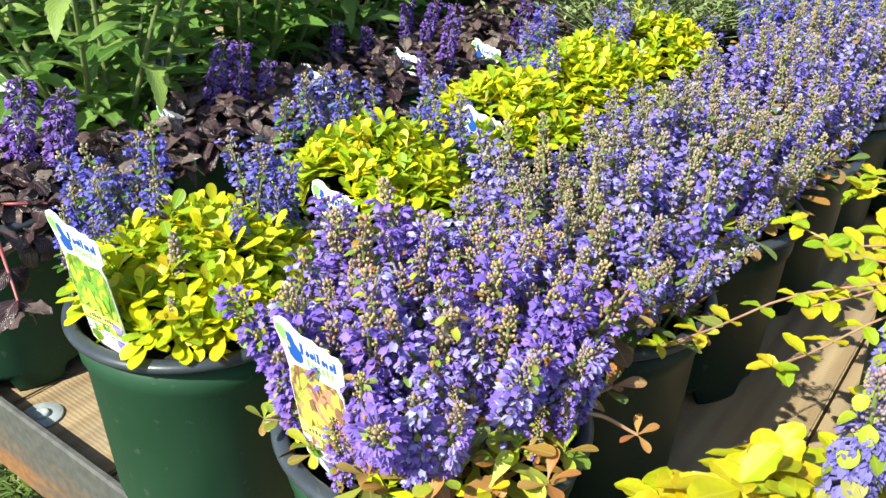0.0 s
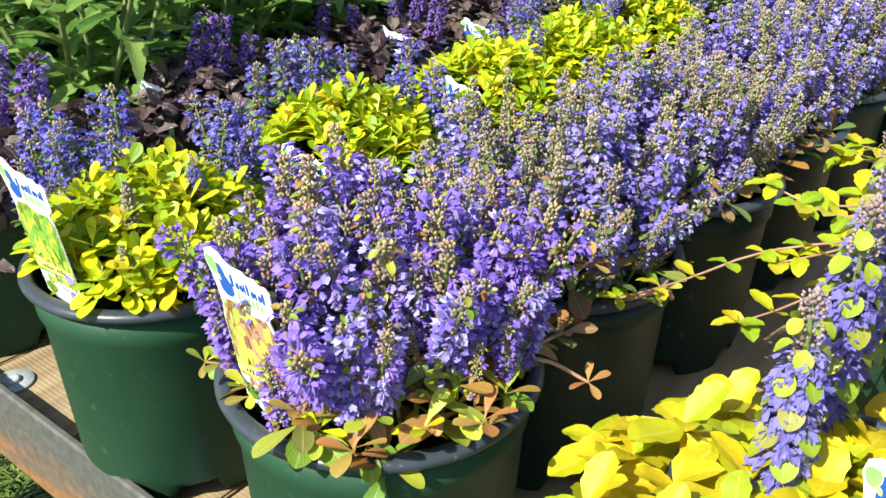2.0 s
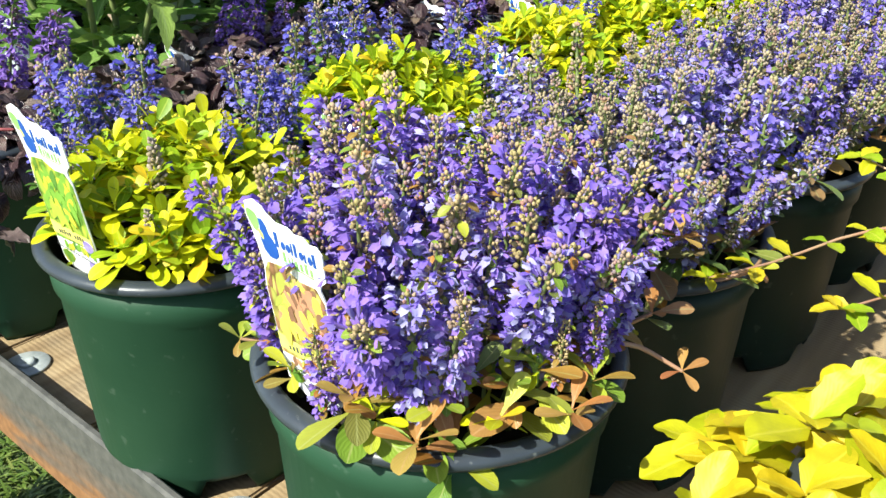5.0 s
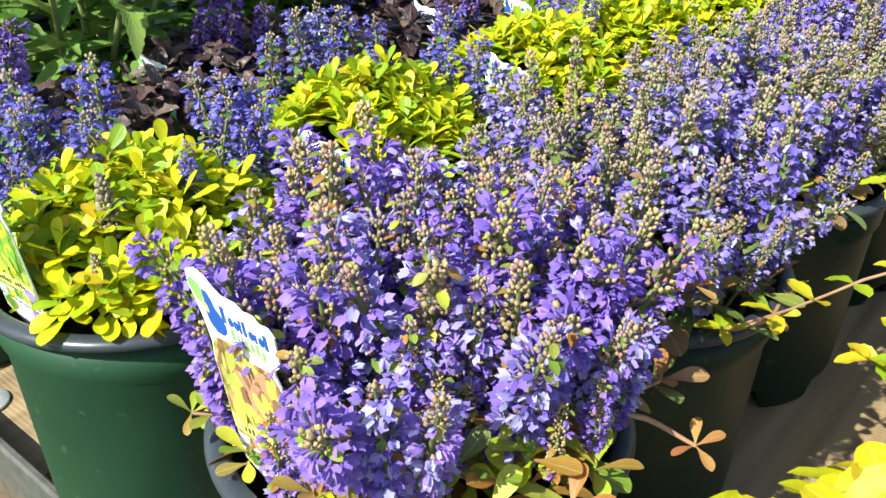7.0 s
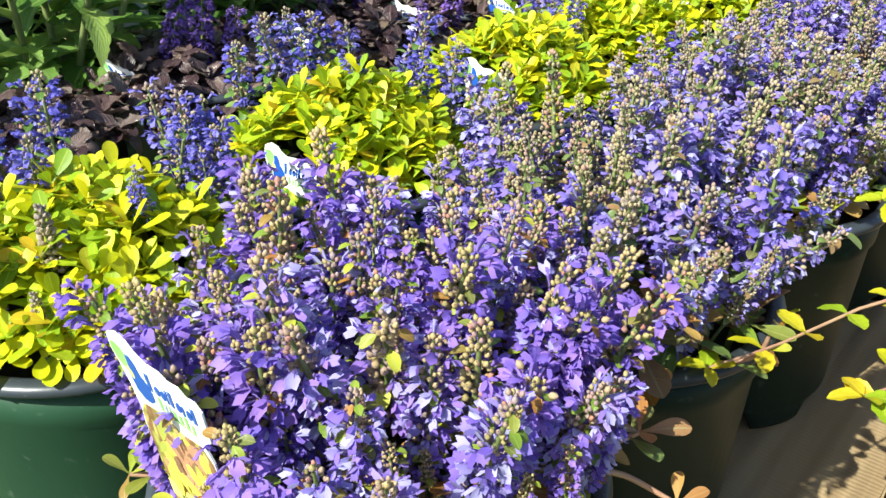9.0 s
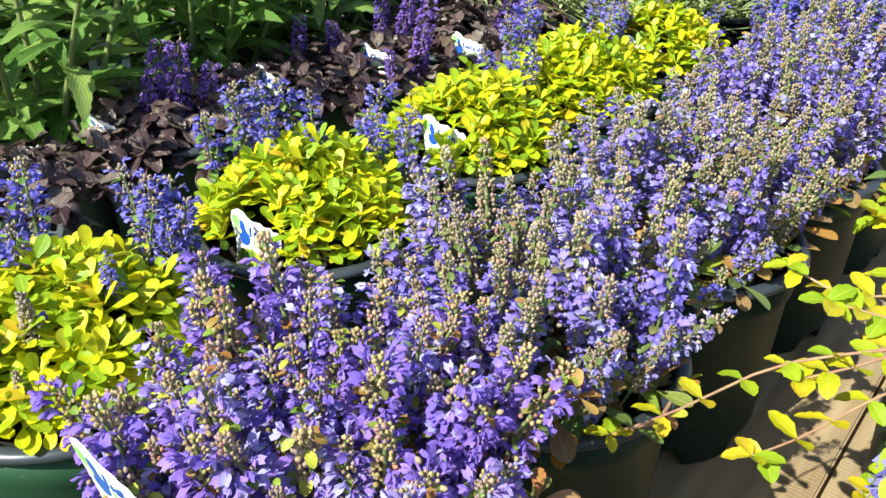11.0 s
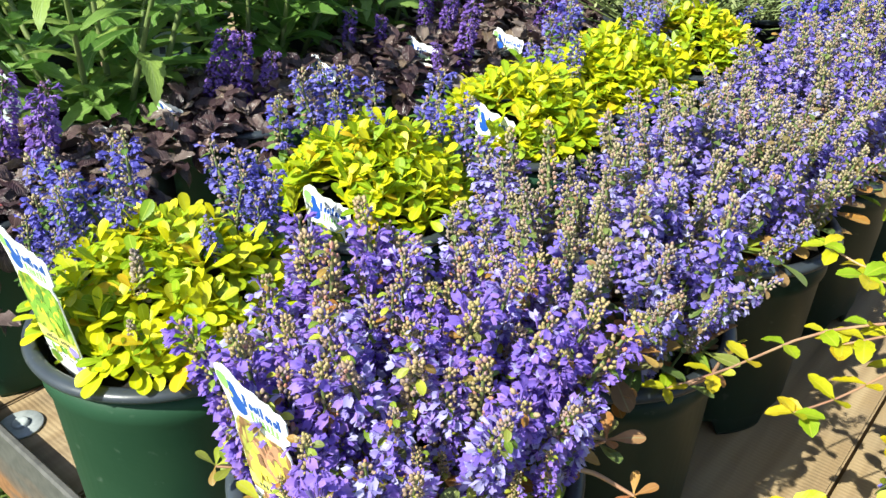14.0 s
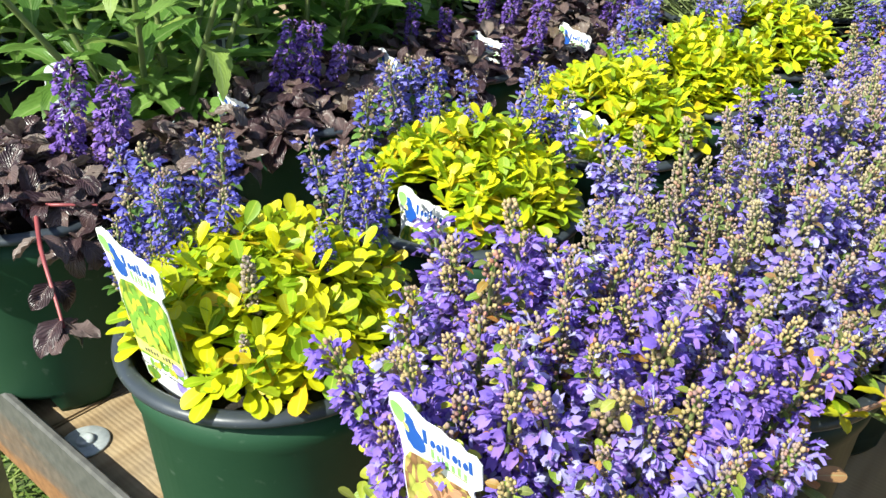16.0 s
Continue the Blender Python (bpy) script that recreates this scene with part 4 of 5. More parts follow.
GOLDEN = "golden leafy bugle with blue flower spikes in a green pot"
golden = golden_plant(-0.154, 0.475, 21, GOLDEN, 290, where=[
    (-0.078, 0.02, 0.178, 0.9), (-0.07, 0.045, 0.18, 1.0), (-0.055, 0.06, 0.182, 0.95), (-0.08, -0.005, 0.174, 0.75), (0.02, 0.07, 0.184, 0.95), (0.045, 0.055, 0.18, 0.9), (-0.06, 0.035, 0.181, 1.0), (-0.035, 0.05, 0.186, 0.95), (-0.07, 0.005, 0.176, 0.8), (-0.03, 0.015, 0.181, 0.85), (-0.05, -0.01, 0.171, 0.6), (-0.045, 0.03, 0.181, 0.9),
    (0.035, 0.06, 0.186, 1.0), (0.044, 0.045, 0.178, 0.85), (0.05, 0.03, 0.173, 0.7), (0.03, 0.04, 0.18, 0.75), (0.048, 0.056, 0.176, 0.8), (0.026, -0.006, 0.197, 0.42), (0.036, -0.008, 0.194, 0.4), (-0.05, 0.0, 0.188, 0.75), (-0.062, 0.02, 0.188, 0.8), (-0.036, -0.006, 0.19, 0.65), (-0.056, -0.018, 0.178, 0.6)])
for fx, fy, fz, sz in ((0.0, -0.038, 0.185, 1.0), (0.002, -0.062, 0.166, 0.7)):
    piece("flower_spike", SPIKE_SPENT[0], golden, matrix((fx, fy, fz), rot(1.0, 0.05, 0.05), sz), "spent grey-green seed spike")
golden_plant(-0.052, 0.64, 22, GOLDEN, 250, where=[
    (-0.075, 0.03, 0.179, 0.95), (-0.06, 0.055, 0.184, 1.0), (-0.05, 0.04, 0.179, 1.0), (-0.03, 0.02, 0.184, 0.8), (-0.02, 0.075, 0.184, 1.0), (-0.045, 0.075, 0.184, 0.9), (0.0, 0.04, 0.189, 0.8),
    (0.03, 0.06, 0.184, 1.05), (0.045, 0.03, 0.179, 0.9), (0.06, 0.045, 0.179, 0.9), (0.02, 0.015, 0.189, 0.6), (0.07, 0.02, 0.174, 0.8)])
golden_plant(0.066, 0.79, 23, GOLDEN, 120, where=[(0.03, 0.06, 0.182, 0.8), (0.05, 0.07, 0.182, 0.8), (0.04, 0.075, 0.177, 0.7), (0.02, 0.075, 0.177, 0.7)])
golden_plant(0.165, 0.92, 24, GOLDEN, 60, where=[(-0.05, 0.03, 0.171, 1.2), (-0.035, 0.04, 0.171, 1.15), (-0.06, 0.05, 0.171, 1.0), (0.04, 0.06, 0.171, 0.6)])
golden_plant(0.268, 1.045, 25, GOLDEN, 60, 12)

left_dark = dark_plant(-0.37, 0.63, 31, "burgundy crinkled bugle with two purple flower spikes, green pot", [(0.022, 0.012, 0.144, 1.0), (0.054, 0.018, 0.144, 0.98)], trailing=(0.085, 0.06))
dark_plant(-0.205, 0.835, 32, "burgundy crinkled bugle with three purple flower spikes, green pot", [(-0.027, -0.012, 0.15, 0.86), (0.0, -0.012, 0.144, 0.86), (0.022, 0.0, 0.15, 0.66)])
BURGUNDY = "burgundy crinkled bugle with purple flower spikes in a nursery pot"
dark_plant(-0.08, 0.985, 33, BURGUNDY, [(-0.045, 0.0, 0.15, 0.62), (-0.013, 0.015, 0.15, 0.6), (0.06, -0.045, 0.146, 0.5), (0.084, -0.005, 0.15, 0.85)])
dark_plant(0.03, 1.12, 34, BURGUNDY, [(-0.078, -0.03, 0.15, 0.75), (-0.053, -0.04, 0.15, 0.78), (0.061, -0.024, 0.15, 0.72), (0.08, -0.07, 0.15, 0.75)], BLACK_POT)
dark_plant(0.1, 1.28, 35, BURGUNDY, [(-0.03, 0.0, 0.140, 0.75), (0.0, 0.02, 0.140, 0.75), (0.03, -0.03, 0.140, 0.7)], BLACK_POT)

TALL = "tall leafy green perennial in a black nursery pot"
i = 0
for gx, gy, pt in ((-0.355, 0.85, GREY_POT), (-0.24, 1.01, BLACK_POT), (-0.145, 1.155, BLACK_POT), (-0.02, 1.33, BLACK_POT), (0.11, 1.47, BLACK_POT), (-0.58, 0.9, BLACK_POT), (-0.53, 1.06, BLACK_POT), (-0.4, 1.18, BLACK_POT),
                   (-0.26, 1.34, BLACK_POT), (-0.1, 1.5, BLACK_POT), (-0.7, 1.2, BLACK_POT), (-0.5, 1.4, BLACK_POT), (-0.3, 1.56, BLACK_POT)):
    green_plant(gx, gy, 40 + i, 10 if i < 8 else 7, 0.25, pt, TALL if pt is BLACK_POT else "tall leafy green perennial in a square pale grey pot", 220 if i < 3 or i == 5 else 20)
    i += 1
for gx, gy in ((0.275, 1.235), (0.41, 1.3), (0.27, 1.42), (0.56, 1.32), (0.44, 1.48), (0.74, 1.34)):
    airy_plant(gx, gy, 60 + i)
    i += 1


# ---- sprigs at the pots' edges ----


def sprig(p, points, leaves, meshes, seed, stem=STEM_PINK, radius=0.0011, size=1.0, up=(0.0, 0.8), pair=True):
    """A trailing stem with pairs of leaves and a rosette at its end."""
    r = np.random.default_rng(seed)
    pts = np.array(points, float)
    u = np.linspace(0, 1, 10)
    line = np.stack([np.interp(u, np.linspace(0, 1, len(pts)), pts[:, k]) for k in range(3)], -1)
    line[1:-1] = (line[:-2] + 2 * line[1:-1] + line[2:]) / 4
    piece("stem", mesh_from("stem", [(tube_along(line, np.linspace(radius * 1.3, radius * 0.8, 10), 6), 0)], [stem]), p)
    for k in range(leaves):
        w = (k + 0.7) / leaves
        at = np.array([np.interp(w, u, line[:, c]) for c in range(3)])
        d = line[-1] - line[0]
        heading = math.atan2(-d[0], d[1])
        for side in ((-1, 1) if pair else (1 if k % 2 else -1,)):
            piece("leaf", meshes[r.integers(len(meshes))], p, matrix(at, rot(heading + side * r.uniform(0.7, 1.4), r.uniform(*up), r.normal() * 0.3), size * r.uniform(0.75, 1.15)))
    for k in range(4):
        piece("leaf", meshes[r.integers(len(meshes))], p, matrix(line[-1], rot(k * 1.6 + r.normal() * 0.3, r.uniform(0.0, 0.7), r.normal() * 0.2), size * r.uniform(0.7, 1.0)))


COPPER_SET, GREEN_SET = LEAF_FINCH[3:6:2], LEAF_FINCH[:3]
fr = np.random.default_rng(5)
MIX_SET, YOUNG_SET = LEAF_FINCH[:5], LEAF_YELLOW[:3] + LEAF_FINCH[:2]
for rx, ry, rz, kind, sc in ((-0.004, -0.086, 0.163, COPPER_SET, 0.78), (0.052, -0.074, 0.17, COPPER_SET, 0.66), (0.026, -0.076, 0.167, YOUNG_SET, 0.72), (-0.03, -0.07, 0.17, COPPER_SET, 0.55), (0.015, -0.064, 0.176, GREEN_SET, 0.7),
                             (-0.012, -0.058, 0.178, GREEN_SET, 0.7), (0.04, -0.058, 0.178, YOUNG_SET, 0.7), (-0.02, -0.076, 0.167, YOUNG_SET, 0.65), (0.062, -0.053, 0.17, GREEN_SET, 0.65),
                             (-0.058, -0.046, 0.163, GREEN_SET, 0.55), (-0.036, -0.05, 0.17, GREEN_SET, 0.6), (0.004, -0.074, 0.172, GREEN_SET, 0.6),
                             (-0.062, -0.028, 0.164, YOUNG_SET, 0.5), (0.03, -0.066, 0.174, MIX_SET, 0.6), (-0.048, -0.04, 0.172, GREEN_SET, 0.55)):
    spin = fr.uniform(0, 6.3)
    for k in range(6):
        piece("leaf", kind[fr.integers(len(kind))], bugle, matrix((rx, ry, rz + 0.001 * k), rot(spin + k * 1.35, (0.05 + 0.16 * k) + fr.normal() * 0.1, fr.normal() * 0.2), sc * fr.uniform(0.8, 1.15)))
sprig(bugle, [(0.06, -0.006, 0.157), (0.08, -0.006, 0.168), (0.093, -0.004, 0.174)], 2, LEAF_OLIVE, 1, size=0.75)
sprig(bugle, [(0.055, -0.012, 0.162), (0.085, -0.014, 0.165), (0.106, -0.018, 0.154)], 0, COPPER_SET, 2, size=0.55)
sprig(bugle, [(-0.06, -0.02, 0.162), (-0.084, -0.026, 0.168)], 1, GREEN_SET, 3, size=0.5)
sprig(left_dark, [(0.035, -0.055, 0.165), (0.062, -0.105, 0.165), (0.078, -0.128, 0.145), (0.086, -0.14, 0.132)], 3, LEAF_DARK, 12, STEM_RED, 0.0013, 0.9, (-0.7, 0.2))
sprig(left_dark, [(0.02, -0.04, 0.16), (0.05, -0.06, 0.172), (0.075, -0.05, 0.168)], 2, LEAF_DARK, 13, STEM_RED, 0.0012, 0.9)
sprig(left_dark, [(-0.01, -0.04, 0.16), (0.0, -0.085, 0.175), (-0.01, -0.115, 0.16)], 2, LEAF_DARK, 14, STEM_RED, 0.0012, 1.0)
for fx, fy, fz, pt, sz in ((-0.042, -0.061, 0.159, 0.0, 0.62), (0.048, -0.056, 0.174, 0.0, 0.55), (0.062, -0.044, 0.174, -0.1, 0.5), (0.02, -0.045, 0.17, 0.0, 0.6),
                           (-0.035, -0.035, 0.174, 0.0, 0.85), (-0.021, -0.045, 0.172, 0.05, 0.8), (-0.002, -0.052, 0.17, 0.0, 0.8), (-0.011, -0.032, 0.176, 0.0, 0.95), (-0.047, -0.029, 0.177, 0.0, 0.9), (0.012, -0.058, 0.172, 0.1, 0.7)):
    piece("flower_spike", SPIKE_VIOLET[(3, 5, 7, 5)[int(abs(fx * 1000)) % 4] if sz < 0.65 else (0, 4, 7, 2)[int(abs(fx * 1000)) % 4]], bugle, matrix((fx, fy, fz), rot(fr.uniform(0, 6), pt, pt), sz))
sprig(fading, [(0.01, -0.06, 0.17), (0.012, -0.085, 0.186)], 1, COPPER_SET, 6, size=0.6)
sprig(fading, [(0.05, -0.02, 0.15), (0.07, -0.015, 0.165), (0.088, -0.008, 0.19)], 3, LEAF_OLIVE, 7, size=0.6)
piece("flower_spike", SPIKE_SPENT[1], fading, matrix((0.086, -0.008, 0.186), rot(-1.2, -0.35, 0.2), 0.75))
for fx, fy, fz in ((0.03, -0.06, 0.165), (0.045, -0.052, 0.168), (0.058, -0.036, 0.165), (0.016, -0.066, 0.163)):
    piece("flower_spike", SPIKE_FADING[fr.integers(7)], fading, matrix((fx, fy, fz), rot(fr.uniform(0, 6), 0.1, 0.35), 0.6))
sprig(fading, [(0.03, -0.075, 0.155), (0.055, -0.07, 0.16), (0.075, -0.03, 0.152)], 3, LEAF_OLIVE, 8, size=0.6)

# ---- golden broad-leaved plants at the bench's corner ----


def broad_plant(x, y, seed, poses, spike_at):
    rnd = np.random.default_rng(seed)
    p = potted("potted_broad_golden_bugle", x, y, GREEN_POT, "broad golden-leaved bugle with tall blue spikes, green pot", "broad golden pots", 40)
    plant_leaves(p, poses, LEAF_BROAD, rnd, 280)
    for fx, fy, fz, s, a, b in spike_at:
        piece("flower_spike", SPIKE_TALL[rnd.integers(2)], p, matrix((fx, fy, fz), rot(rnd.uniform(0, 6.3)) @ rot(0, a, b), s))
    return p


rb = np.random.default_rng(77)
NEAR_SPIKES = [(-0.036, 0.02, 0.16, 0.9, 0.02, 0.0), (-0.009, 0.055, 0.172, 1.0, 0.0, 0.03), (0.008, 0.078, 0.185, 1.05, -0.05, 0.0), (0.04, 0.05, 0.172, 1.0, 0.0, 0.1), (0.025, 0.025, 0.168, 0.95, 0.05, 0.05)]
near_poses = [(q[0] + np.array([-0.034, 0.008, 0.0]), q[1], q[2]) for q in rosettes(rb, 38, 0.088, 0.172, 0.146, 8, (-0.35, 0.85))]
broad_plant(0.205, 0.236, 77, near_poses, NEAR_SPIKES)
far = broad_plant(0.4, 0.505, 78, rosettes(rb, 24, 0.088, 0.186, 0.155, 7, (-0.1, 0.8)), [(0.0, 0.02, 0.16, 1.0, 0.0, 0.0), (-0.085, -0.015, 0.155, 0.75, 0.05, -0.12)])
LEAF_VINE = [mesh_from("leaf", [(blade(0.025, 0.0145, 10, 4, "round", 0.3, c, 0.0003, seed=i, thick_wave=0.0007), 0)], [m]) for i, (c, m) in enumerate(((0.3, YELLOW_VINE), (0.7, YELLOW_VINE), (0.1, YELLOW_BIG), (1.0, YELLOW_VINE)))]
for pts, n, sd, sz in (
        ([(0.36, 0.49, 0.165), (0.3, 0.475, 0.17), (0.255, 0.468, 0.168), (0.222, 0.464, 0.165), (0.19, 0.445, 0.16), (0.158, 0.422, 0.162), (0.13, 0.408, 0.163)], 7, 1, 0.52),
        ([(0.38, 0.49, 0.16), (0.31, 0.475, 0.15), (0.27, 0.457, 0.143), (0.235, 0.435, 0.14), (0.205, 0.421, 0.14)], 5, 2, 0.62),
        ([(0.38, 0.5, 0.165), (0.31, 0.48, 0.168), (0.265, 0.462, 0.165), (0.235, 0.455, 0.162)], 6, 3, 0.66),
        ([(0.4, 0.54, 0.165), (0.33, 0.53, 0.168), (0.28, 0.52, 0.172), (0.255, 0.545, 0.178)], 4, 4, 0.7),
        ([(0.4, 0.58, 0.165), (0.38, 0.63, 0.16), (0.36, 0.66, 0.155)], 4, 5, 0.8),
        ([(0.43, 0.58, 0.165), (0.41, 0.65, 0.16), (0.39, 0.7, 0.15)], 4, 6, 0.8),
        ([(0.36, 0.5, 0.165), (0.3, 0.49, 0.175), (0.262, 0.5, 0.182)], 5, 8, 0.75),
        ([(0.34, 0.46, 0.15), (0.3, 0.44, 0.125), (0.27, 0.425, 0.11)], 4, 7, 0.6)):
    sprig(far, [(px - 0.4, py - 0.505, pz) for px, py, pz in pts], n + 1, LEAF_VINE, sd, radius=0.0008, size=sz * 1.1, up=(-0.2, 0.6))

# ---- plant tags ----


def ink(name, r, g, b):
    return plain_mat(name, (r * 0.85, g * 0.85, b * 0.85), (r, g, b), 200, 0.3, 0, 0.02, 0.0002)


LEAF_INKS = {PHOTO_GREEN.name: [ink("leaf_green_ink", 0.2, 0.4, 0.05), ink("leaf_lime_ink", 0.42, 0.52, 0.06), ink("leaf_yellow_ink", 0.66, 0.6, 0.05), ink("leaf_deep_green_ink", 0.1, 0.24, 0.04)],
             PHOTO_BRONZE.name: [ink("leaf_brown_ink", 0.26, 0.13, 0.08), ink("leaf_copper_ink", 0.56, 0.27, 0.16), ink("leaf_gold_ink", 0.78, 0.68, 0.1), ink("leaf_olive_ink", 0.42, 0.44, 0.08)]}


def plant_tag(tl, across, up, photo, label, size=1.0, detail=True):
    """A die-cut card stuck in the soil. tl: its upper left corner; across and up: its directions."""
    ax, ay, az = tag_frame(tl, across, up)
    W, H = 0.046, 0.125
    corner = Vector(tl)
    origin = corner - (ax * (-W / 2) + ay * H) * size
    m = Matrix((ax, ay, az)).transposed().to_4x4()
    m.translation = origin
    t = new("plant_tag")
    t.empty_display_size = 0.01
    t.matrix_basis = m @ Matrix.Diagonal((size, size, size, 1))
    tagged(t, label, "plant tag", "printed tags in the pots")
    outline = [(-0.004, 0.004), (0.004, 0.004), (0.021, 0.016), (0.0215, 0.082), (0.0195, 0.088), (0.02, 0.091), (0.0245, 0.095), (0.025, 0.11), (0.022, 0.1135), (0.017, 0.113), (0.014, 0.116), (0.008, 0.1155), (0.004, 0.118),
               (-0.004, 0.118), (-0.009, 0.121), (-0.012, 0.1245), (-0.018, 0.1265), (-0.0235, 0.124), (-0.0245, 0.117), (-0.0225, 0.11), (-0.0205, 0.1), (-0.0195, 0.088), (-0.0215, 0.078), (-0.021, 0.016)]
    part("card", slab(outline, -0.0004, 0.0004), CARD, t)
    z = 0.0007
    picture = part("photo", slab([(-0.0206, 0.034), (0.0206, 0.034), (0.0208, 0.081), (0.0165, 0.0885), (0.006, 0.0885), (-0.004, 0.0935), (-0.0155, 0.0925), (-0.0188, 0.087), (-0.0206, 0.076)], 0.0002, z), photo, t, "printed photograph of leaves")
    band = part("name_band", slab([(-0.0206, 0.0375), (0.0206, 0.0345), (0.0206, 0.0425), (0.008, 0.043), (-0.0206, 0.0465)], 0.0003, z + 0.0003), INK_YELLOW, t, "pale yellow name band")
    part("bird_emblem", slab([(-0.0165, 0.105), (-0.0155, 0.1), (-0.0125, 0.0965), (-0.0085, 0.0962), (-0.0058, 0.0985), (-0.0055, 0.1025), (-0.0072, 0.1065), (-0.01, 0.11), (-0.0112, 0.1145), (-0.0132, 0.1172), (-0.0155, 0.1172), (-0.0152, 0.113), (-0.0165, 0.1095)], 0.0003, z), INK_BLUE, t, "blue emblem shape")
    part("crest", slab(blob(-0.0195, 0.1155, 0.0036, 0.006, 14, 0.1, 0.3), 0.0003, z - 0.0001), INK_GREEN, t, "green crest shape")
    part("crest_spot", slab(blob(-0.0155, 0.1085, 0.0012, 0.0028, 10, 0.1, 0.5), 0.0003, z + 0.0001), INK_YELLOW, t, "small yellow wing spot")
    x = -0.0062
    for w, h, oval in ((0.0034, 0.0082, False), (0.003, 0.0048, True), (0.003, 0.0048, True), (0.0018, 0.0066, False), (0.0028, 0.0074, False), (0.003, 0.0048, True), (0.002, 0.0046, False), (0.003, 0.0048, True), (0.003, 0.0074, False)):
        y = 0.1046 - 0.13 * (x + 0.0062)
        shape = blob(x + w * 0.5, y + h * 0.5, w * 0.47, h * 0.5, 12) if oval else [(x, y), (x + w * 0.6, y - 0.0002), (x + w * 0.6, y + h - 0.0002), (x, y + h)]
        part("lettering_bar", slab(shape, 0.0003, z), INK_BLUE, t)
        x += w + 0.0003
    x = -0.0025
    for w, h in ((0.0026, 0.0056), (0.0018, 0.004), (0.0012, 0.005), (0.0026, 0.004), (0.0026, 0.004), (0.0026, 0.0056), (0.0024, 0.004)):
        y = 0.0975 - 0.13 * (x + 0.0025)
        part("lettering_bar", slab([(x, y), (x + w * 0.62, y - 0.0002), (x + w * 0.62, y + h - 0.0002), (x, y + h)], 0.0003, z), INK_GREEN, t)
        x += w + 0.0007
    part("underline", slab([(-0.0025, 0.0962), (0.0165, 0.0938), (0.0165, 0.0944), (-0.0025, 0.0968)], 0.0003, z), INK_GREEN, t)
    if detail:
        leafy = np.random.default_rng(len(label))
        for k in range(40):
            turn, ln = leafy.uniform(-0.75, 0.75), leafy.uniform(0.006, 0.0095)
            wd, room = ln * leafy.uniform(0.3, 0.42), 0.0198 - ln * abs(math.sin(turn)) - 0.0024
            lx, ly = leafy.uniform(-room, room), 0.082 - 0.031 * k / 40 + leafy.uniform(-0.002, 0.002)
            shape = [(lx + wd * c * math.cos(turn) - ln * d * math.sin(turn), ly + wd * c * math.sin(turn) + ln * d * math.cos(turn)) for c, d in ((0, -1), (0.5, -0.62), (0.92, -0.1), (1.0, 0.3), (0.72, 0.74), (0.2, 0.97), (-0.3, 0.95), (-0.75, 0.7), (-1.0, 0.25), (-0.88, -0.15), (-0.45, -0.65))]
            part("printed_leaf", slab(shape, 0.0004, z + 0.00002 * k + 0.00004), LEAF_INKS[photo.name][leafy.integers(4)], picture)
        for k in range(9):
            shape = blob(-0.012 + 0.0036 * k, 0.0292 + leafy.uniform(-0.0012, 0.002), 0.0017, 0.0034, 10, 0.05, leafy.uniform(-0.6, 0.6))
            part("printed_leaf", slab(shape, 0.0004, z + 0.00005 + 0.00003 * k), LEAF_INKS[photo.name][k % 4], picture)
        for k in range(10):
            bx = -0.0135 + 0.0027 * k
            if k != 5:
                part("lettering_bar", slab([(bx, 0.0388), (bx + 0.0013, 0.0388), (bx + 0.0013, 0.0412 + 0.0006 * (k % 3)), (bx, 0.0412 + 0.0006 * (k % 3))], z + 0.0002, z + 0.0006), INK_DARK, band)
        for cx, cy, r1, mt in ((-0.014, 0.02, 0.006, PHOTO_GREEN), (0.013, 0.019, 0.0055, INK_VIOLET), (0.015, 0.036, 0.005, INK_VIOLET)):
            part("small_photo", slab(blob(cx, cy, r1, r1 * 0.85, 18, 0.08), 0.0003, z + (0.0006 if cy > 0.03 else 0.0)), mt, t, "small printed flower picture")
        words = bpy.data.curves.new("words", "FONT")
        words.body, words.size, words.align_x, words.extrude = "Meet some of our other friends...", 0.0031, "CENTER", 0.00005
        w = new("sentence", words)
        me = bpy.data.meshes.new_from_object(w)
        bpy.data.objects.remove(w)
        me.materials.append(INK_DARK)
        piece("sentence", me, t, pose(-0.001, 0.0245, z + 0.0004, 0, 0, -6))
    return t


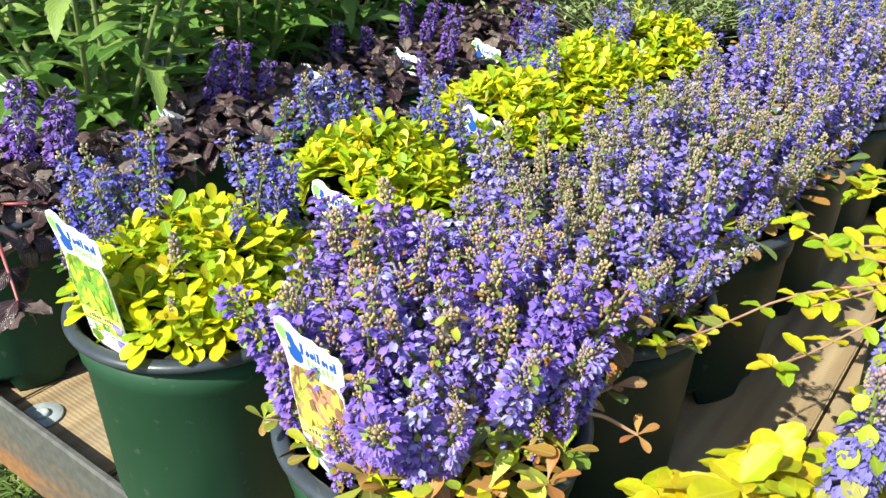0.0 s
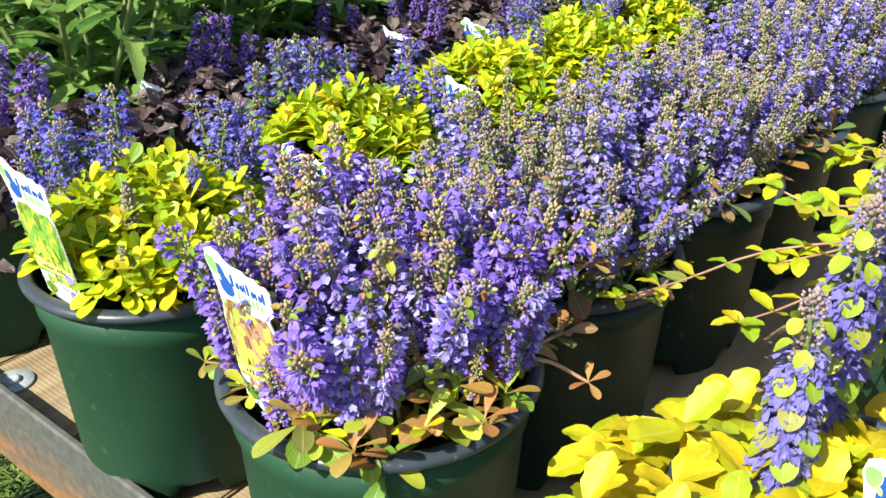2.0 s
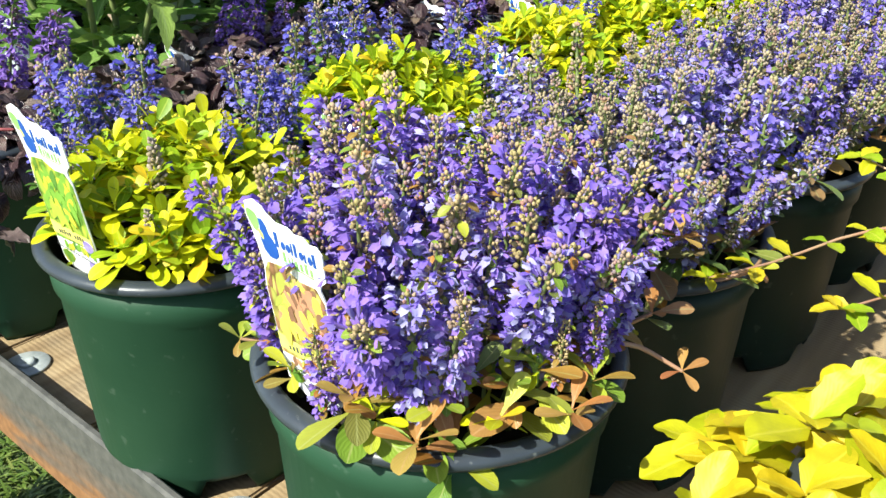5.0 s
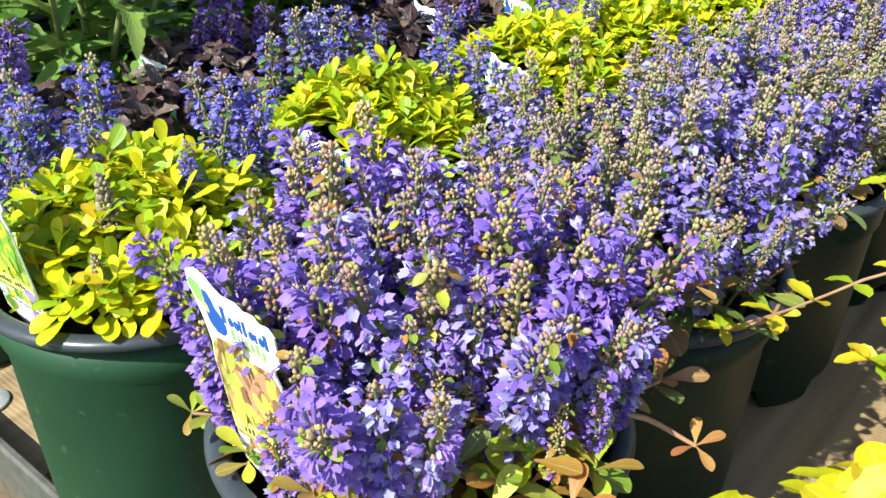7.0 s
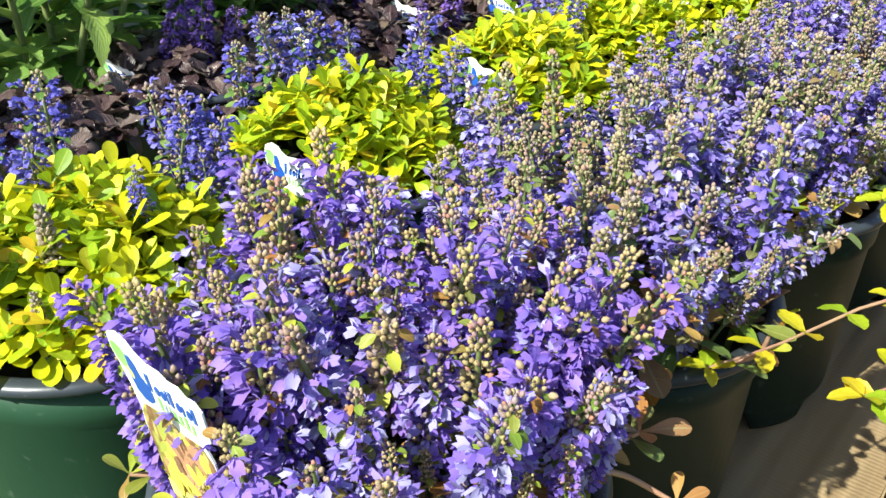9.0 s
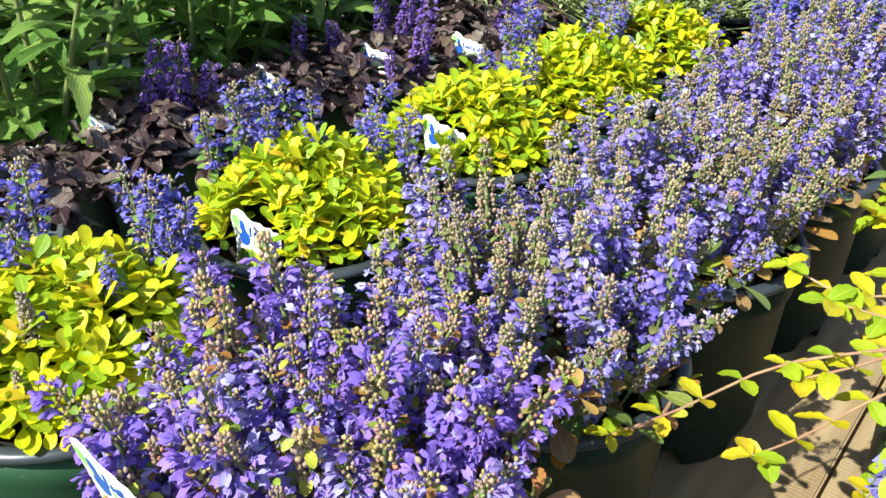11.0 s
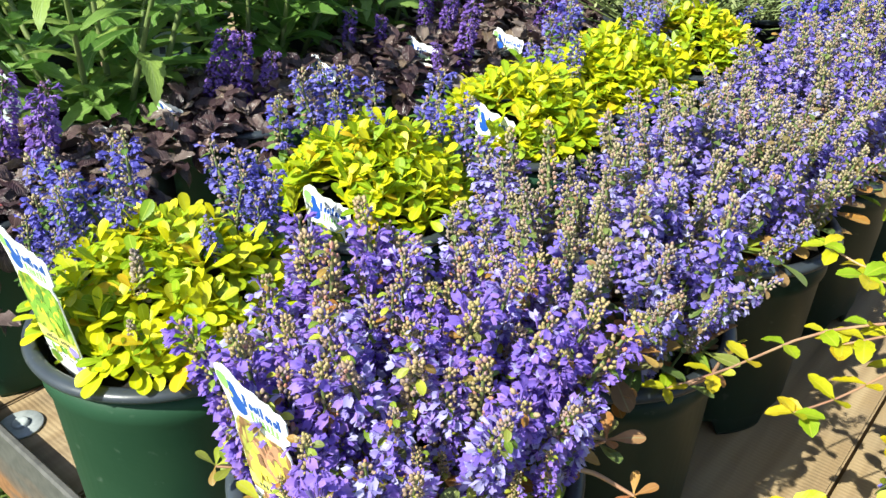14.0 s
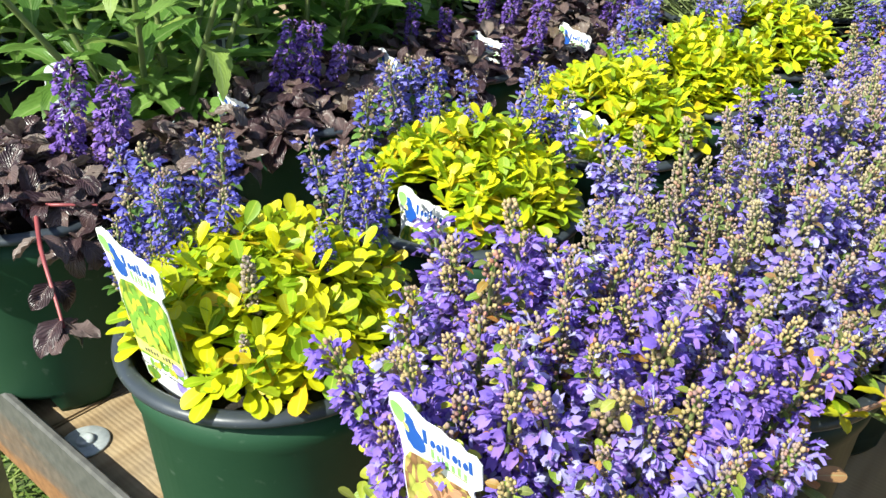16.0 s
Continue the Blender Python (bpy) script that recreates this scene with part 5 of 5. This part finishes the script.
PHOTO_DARK = picture_mat("printed_burgundy_leaves", [(0.0, (0.1, 0.04, 0.04)), (0.5, (0.2, 0.09, 0.08)), (1.0, (0.3, 0.17, 0.15))])
for key, (tl, across, up, size) in TAG_PLACES.items():
    if key.startswith("golden"):
        plant_tag(tl, across, up, PHOTO_GREEN, "white die-cut plant tag with a golden-green leaf photograph", size, key == "golden")
    elif key == "broad":
        plant_tag(tl, across, up, PHOTO_GREEN, "white die-cut plant tag among broad golden leaves", size)
    elif key == "violet":
        plant_tag(tl, across, up, PHOTO_BRONZE, "white die-cut plant tag with a bronze leaf photograph", size)
    else:
        plant_tag(tl, across, up, PHOTO_DARK, "white die-cut plant tag with a burgundy leaf photograph", size, False)


def name_stake(x, y, z, turn, w=0.05, h=0.06):
    """A pale stake label with a rounded head."""
    t = thing("stake_label", (x, y, 0), "pale blue-white plastic stake label with small dark print", "plant label", "stake labels among the perennials", turn)
    head = [(-w / 2, 0)] + [(w / 2 * math.cos(a), h - w * 0.35 + w * 0.35 * math.sin(a)) for a in np.linspace(math.pi, 0, 12)] + [(w / 2, 0)]
    part("head", slab(head[::-1], -0.0006, 0.0006), STAKE, t, m=pose(0, 0, z, 75, 0, 0))
    part("stake", box(-0.006, -0.001, 0.12, 0.006, 0.001, z + 0.006, 0.0004), STAKE, t)
    for k in range(3):
        part("lettering_bar", slab([(-0.012 + k * 0.009, h * 0.45), (-0.006 + k * 0.009, h * 0.45), (-0.006 + k * 0.009, h * 0.62), (-0.012 + k * 0.009, h * 0.62)], 0.0005, 0.001), INK_DARK, t, m=pose(0, 0, z, 75, 0, 0))


STAKE = plain_mat("pale_stake_plastic", (0.5, 0.56, 0.58), (0.62, 0.67, 0.68), 60, 0.4, 0, 0.05, 0.0003)
name_stake(-0.3, 0.915, 0.16, 10, 0.04, 0.042)
name_stake(-0.408, 0.775, 0.165, 5, 0.026, 0.035)
name_stake(-0.2, 1.2, 0.2, 20)
name_stake(-0.05, 1.28, 0.2, 20)
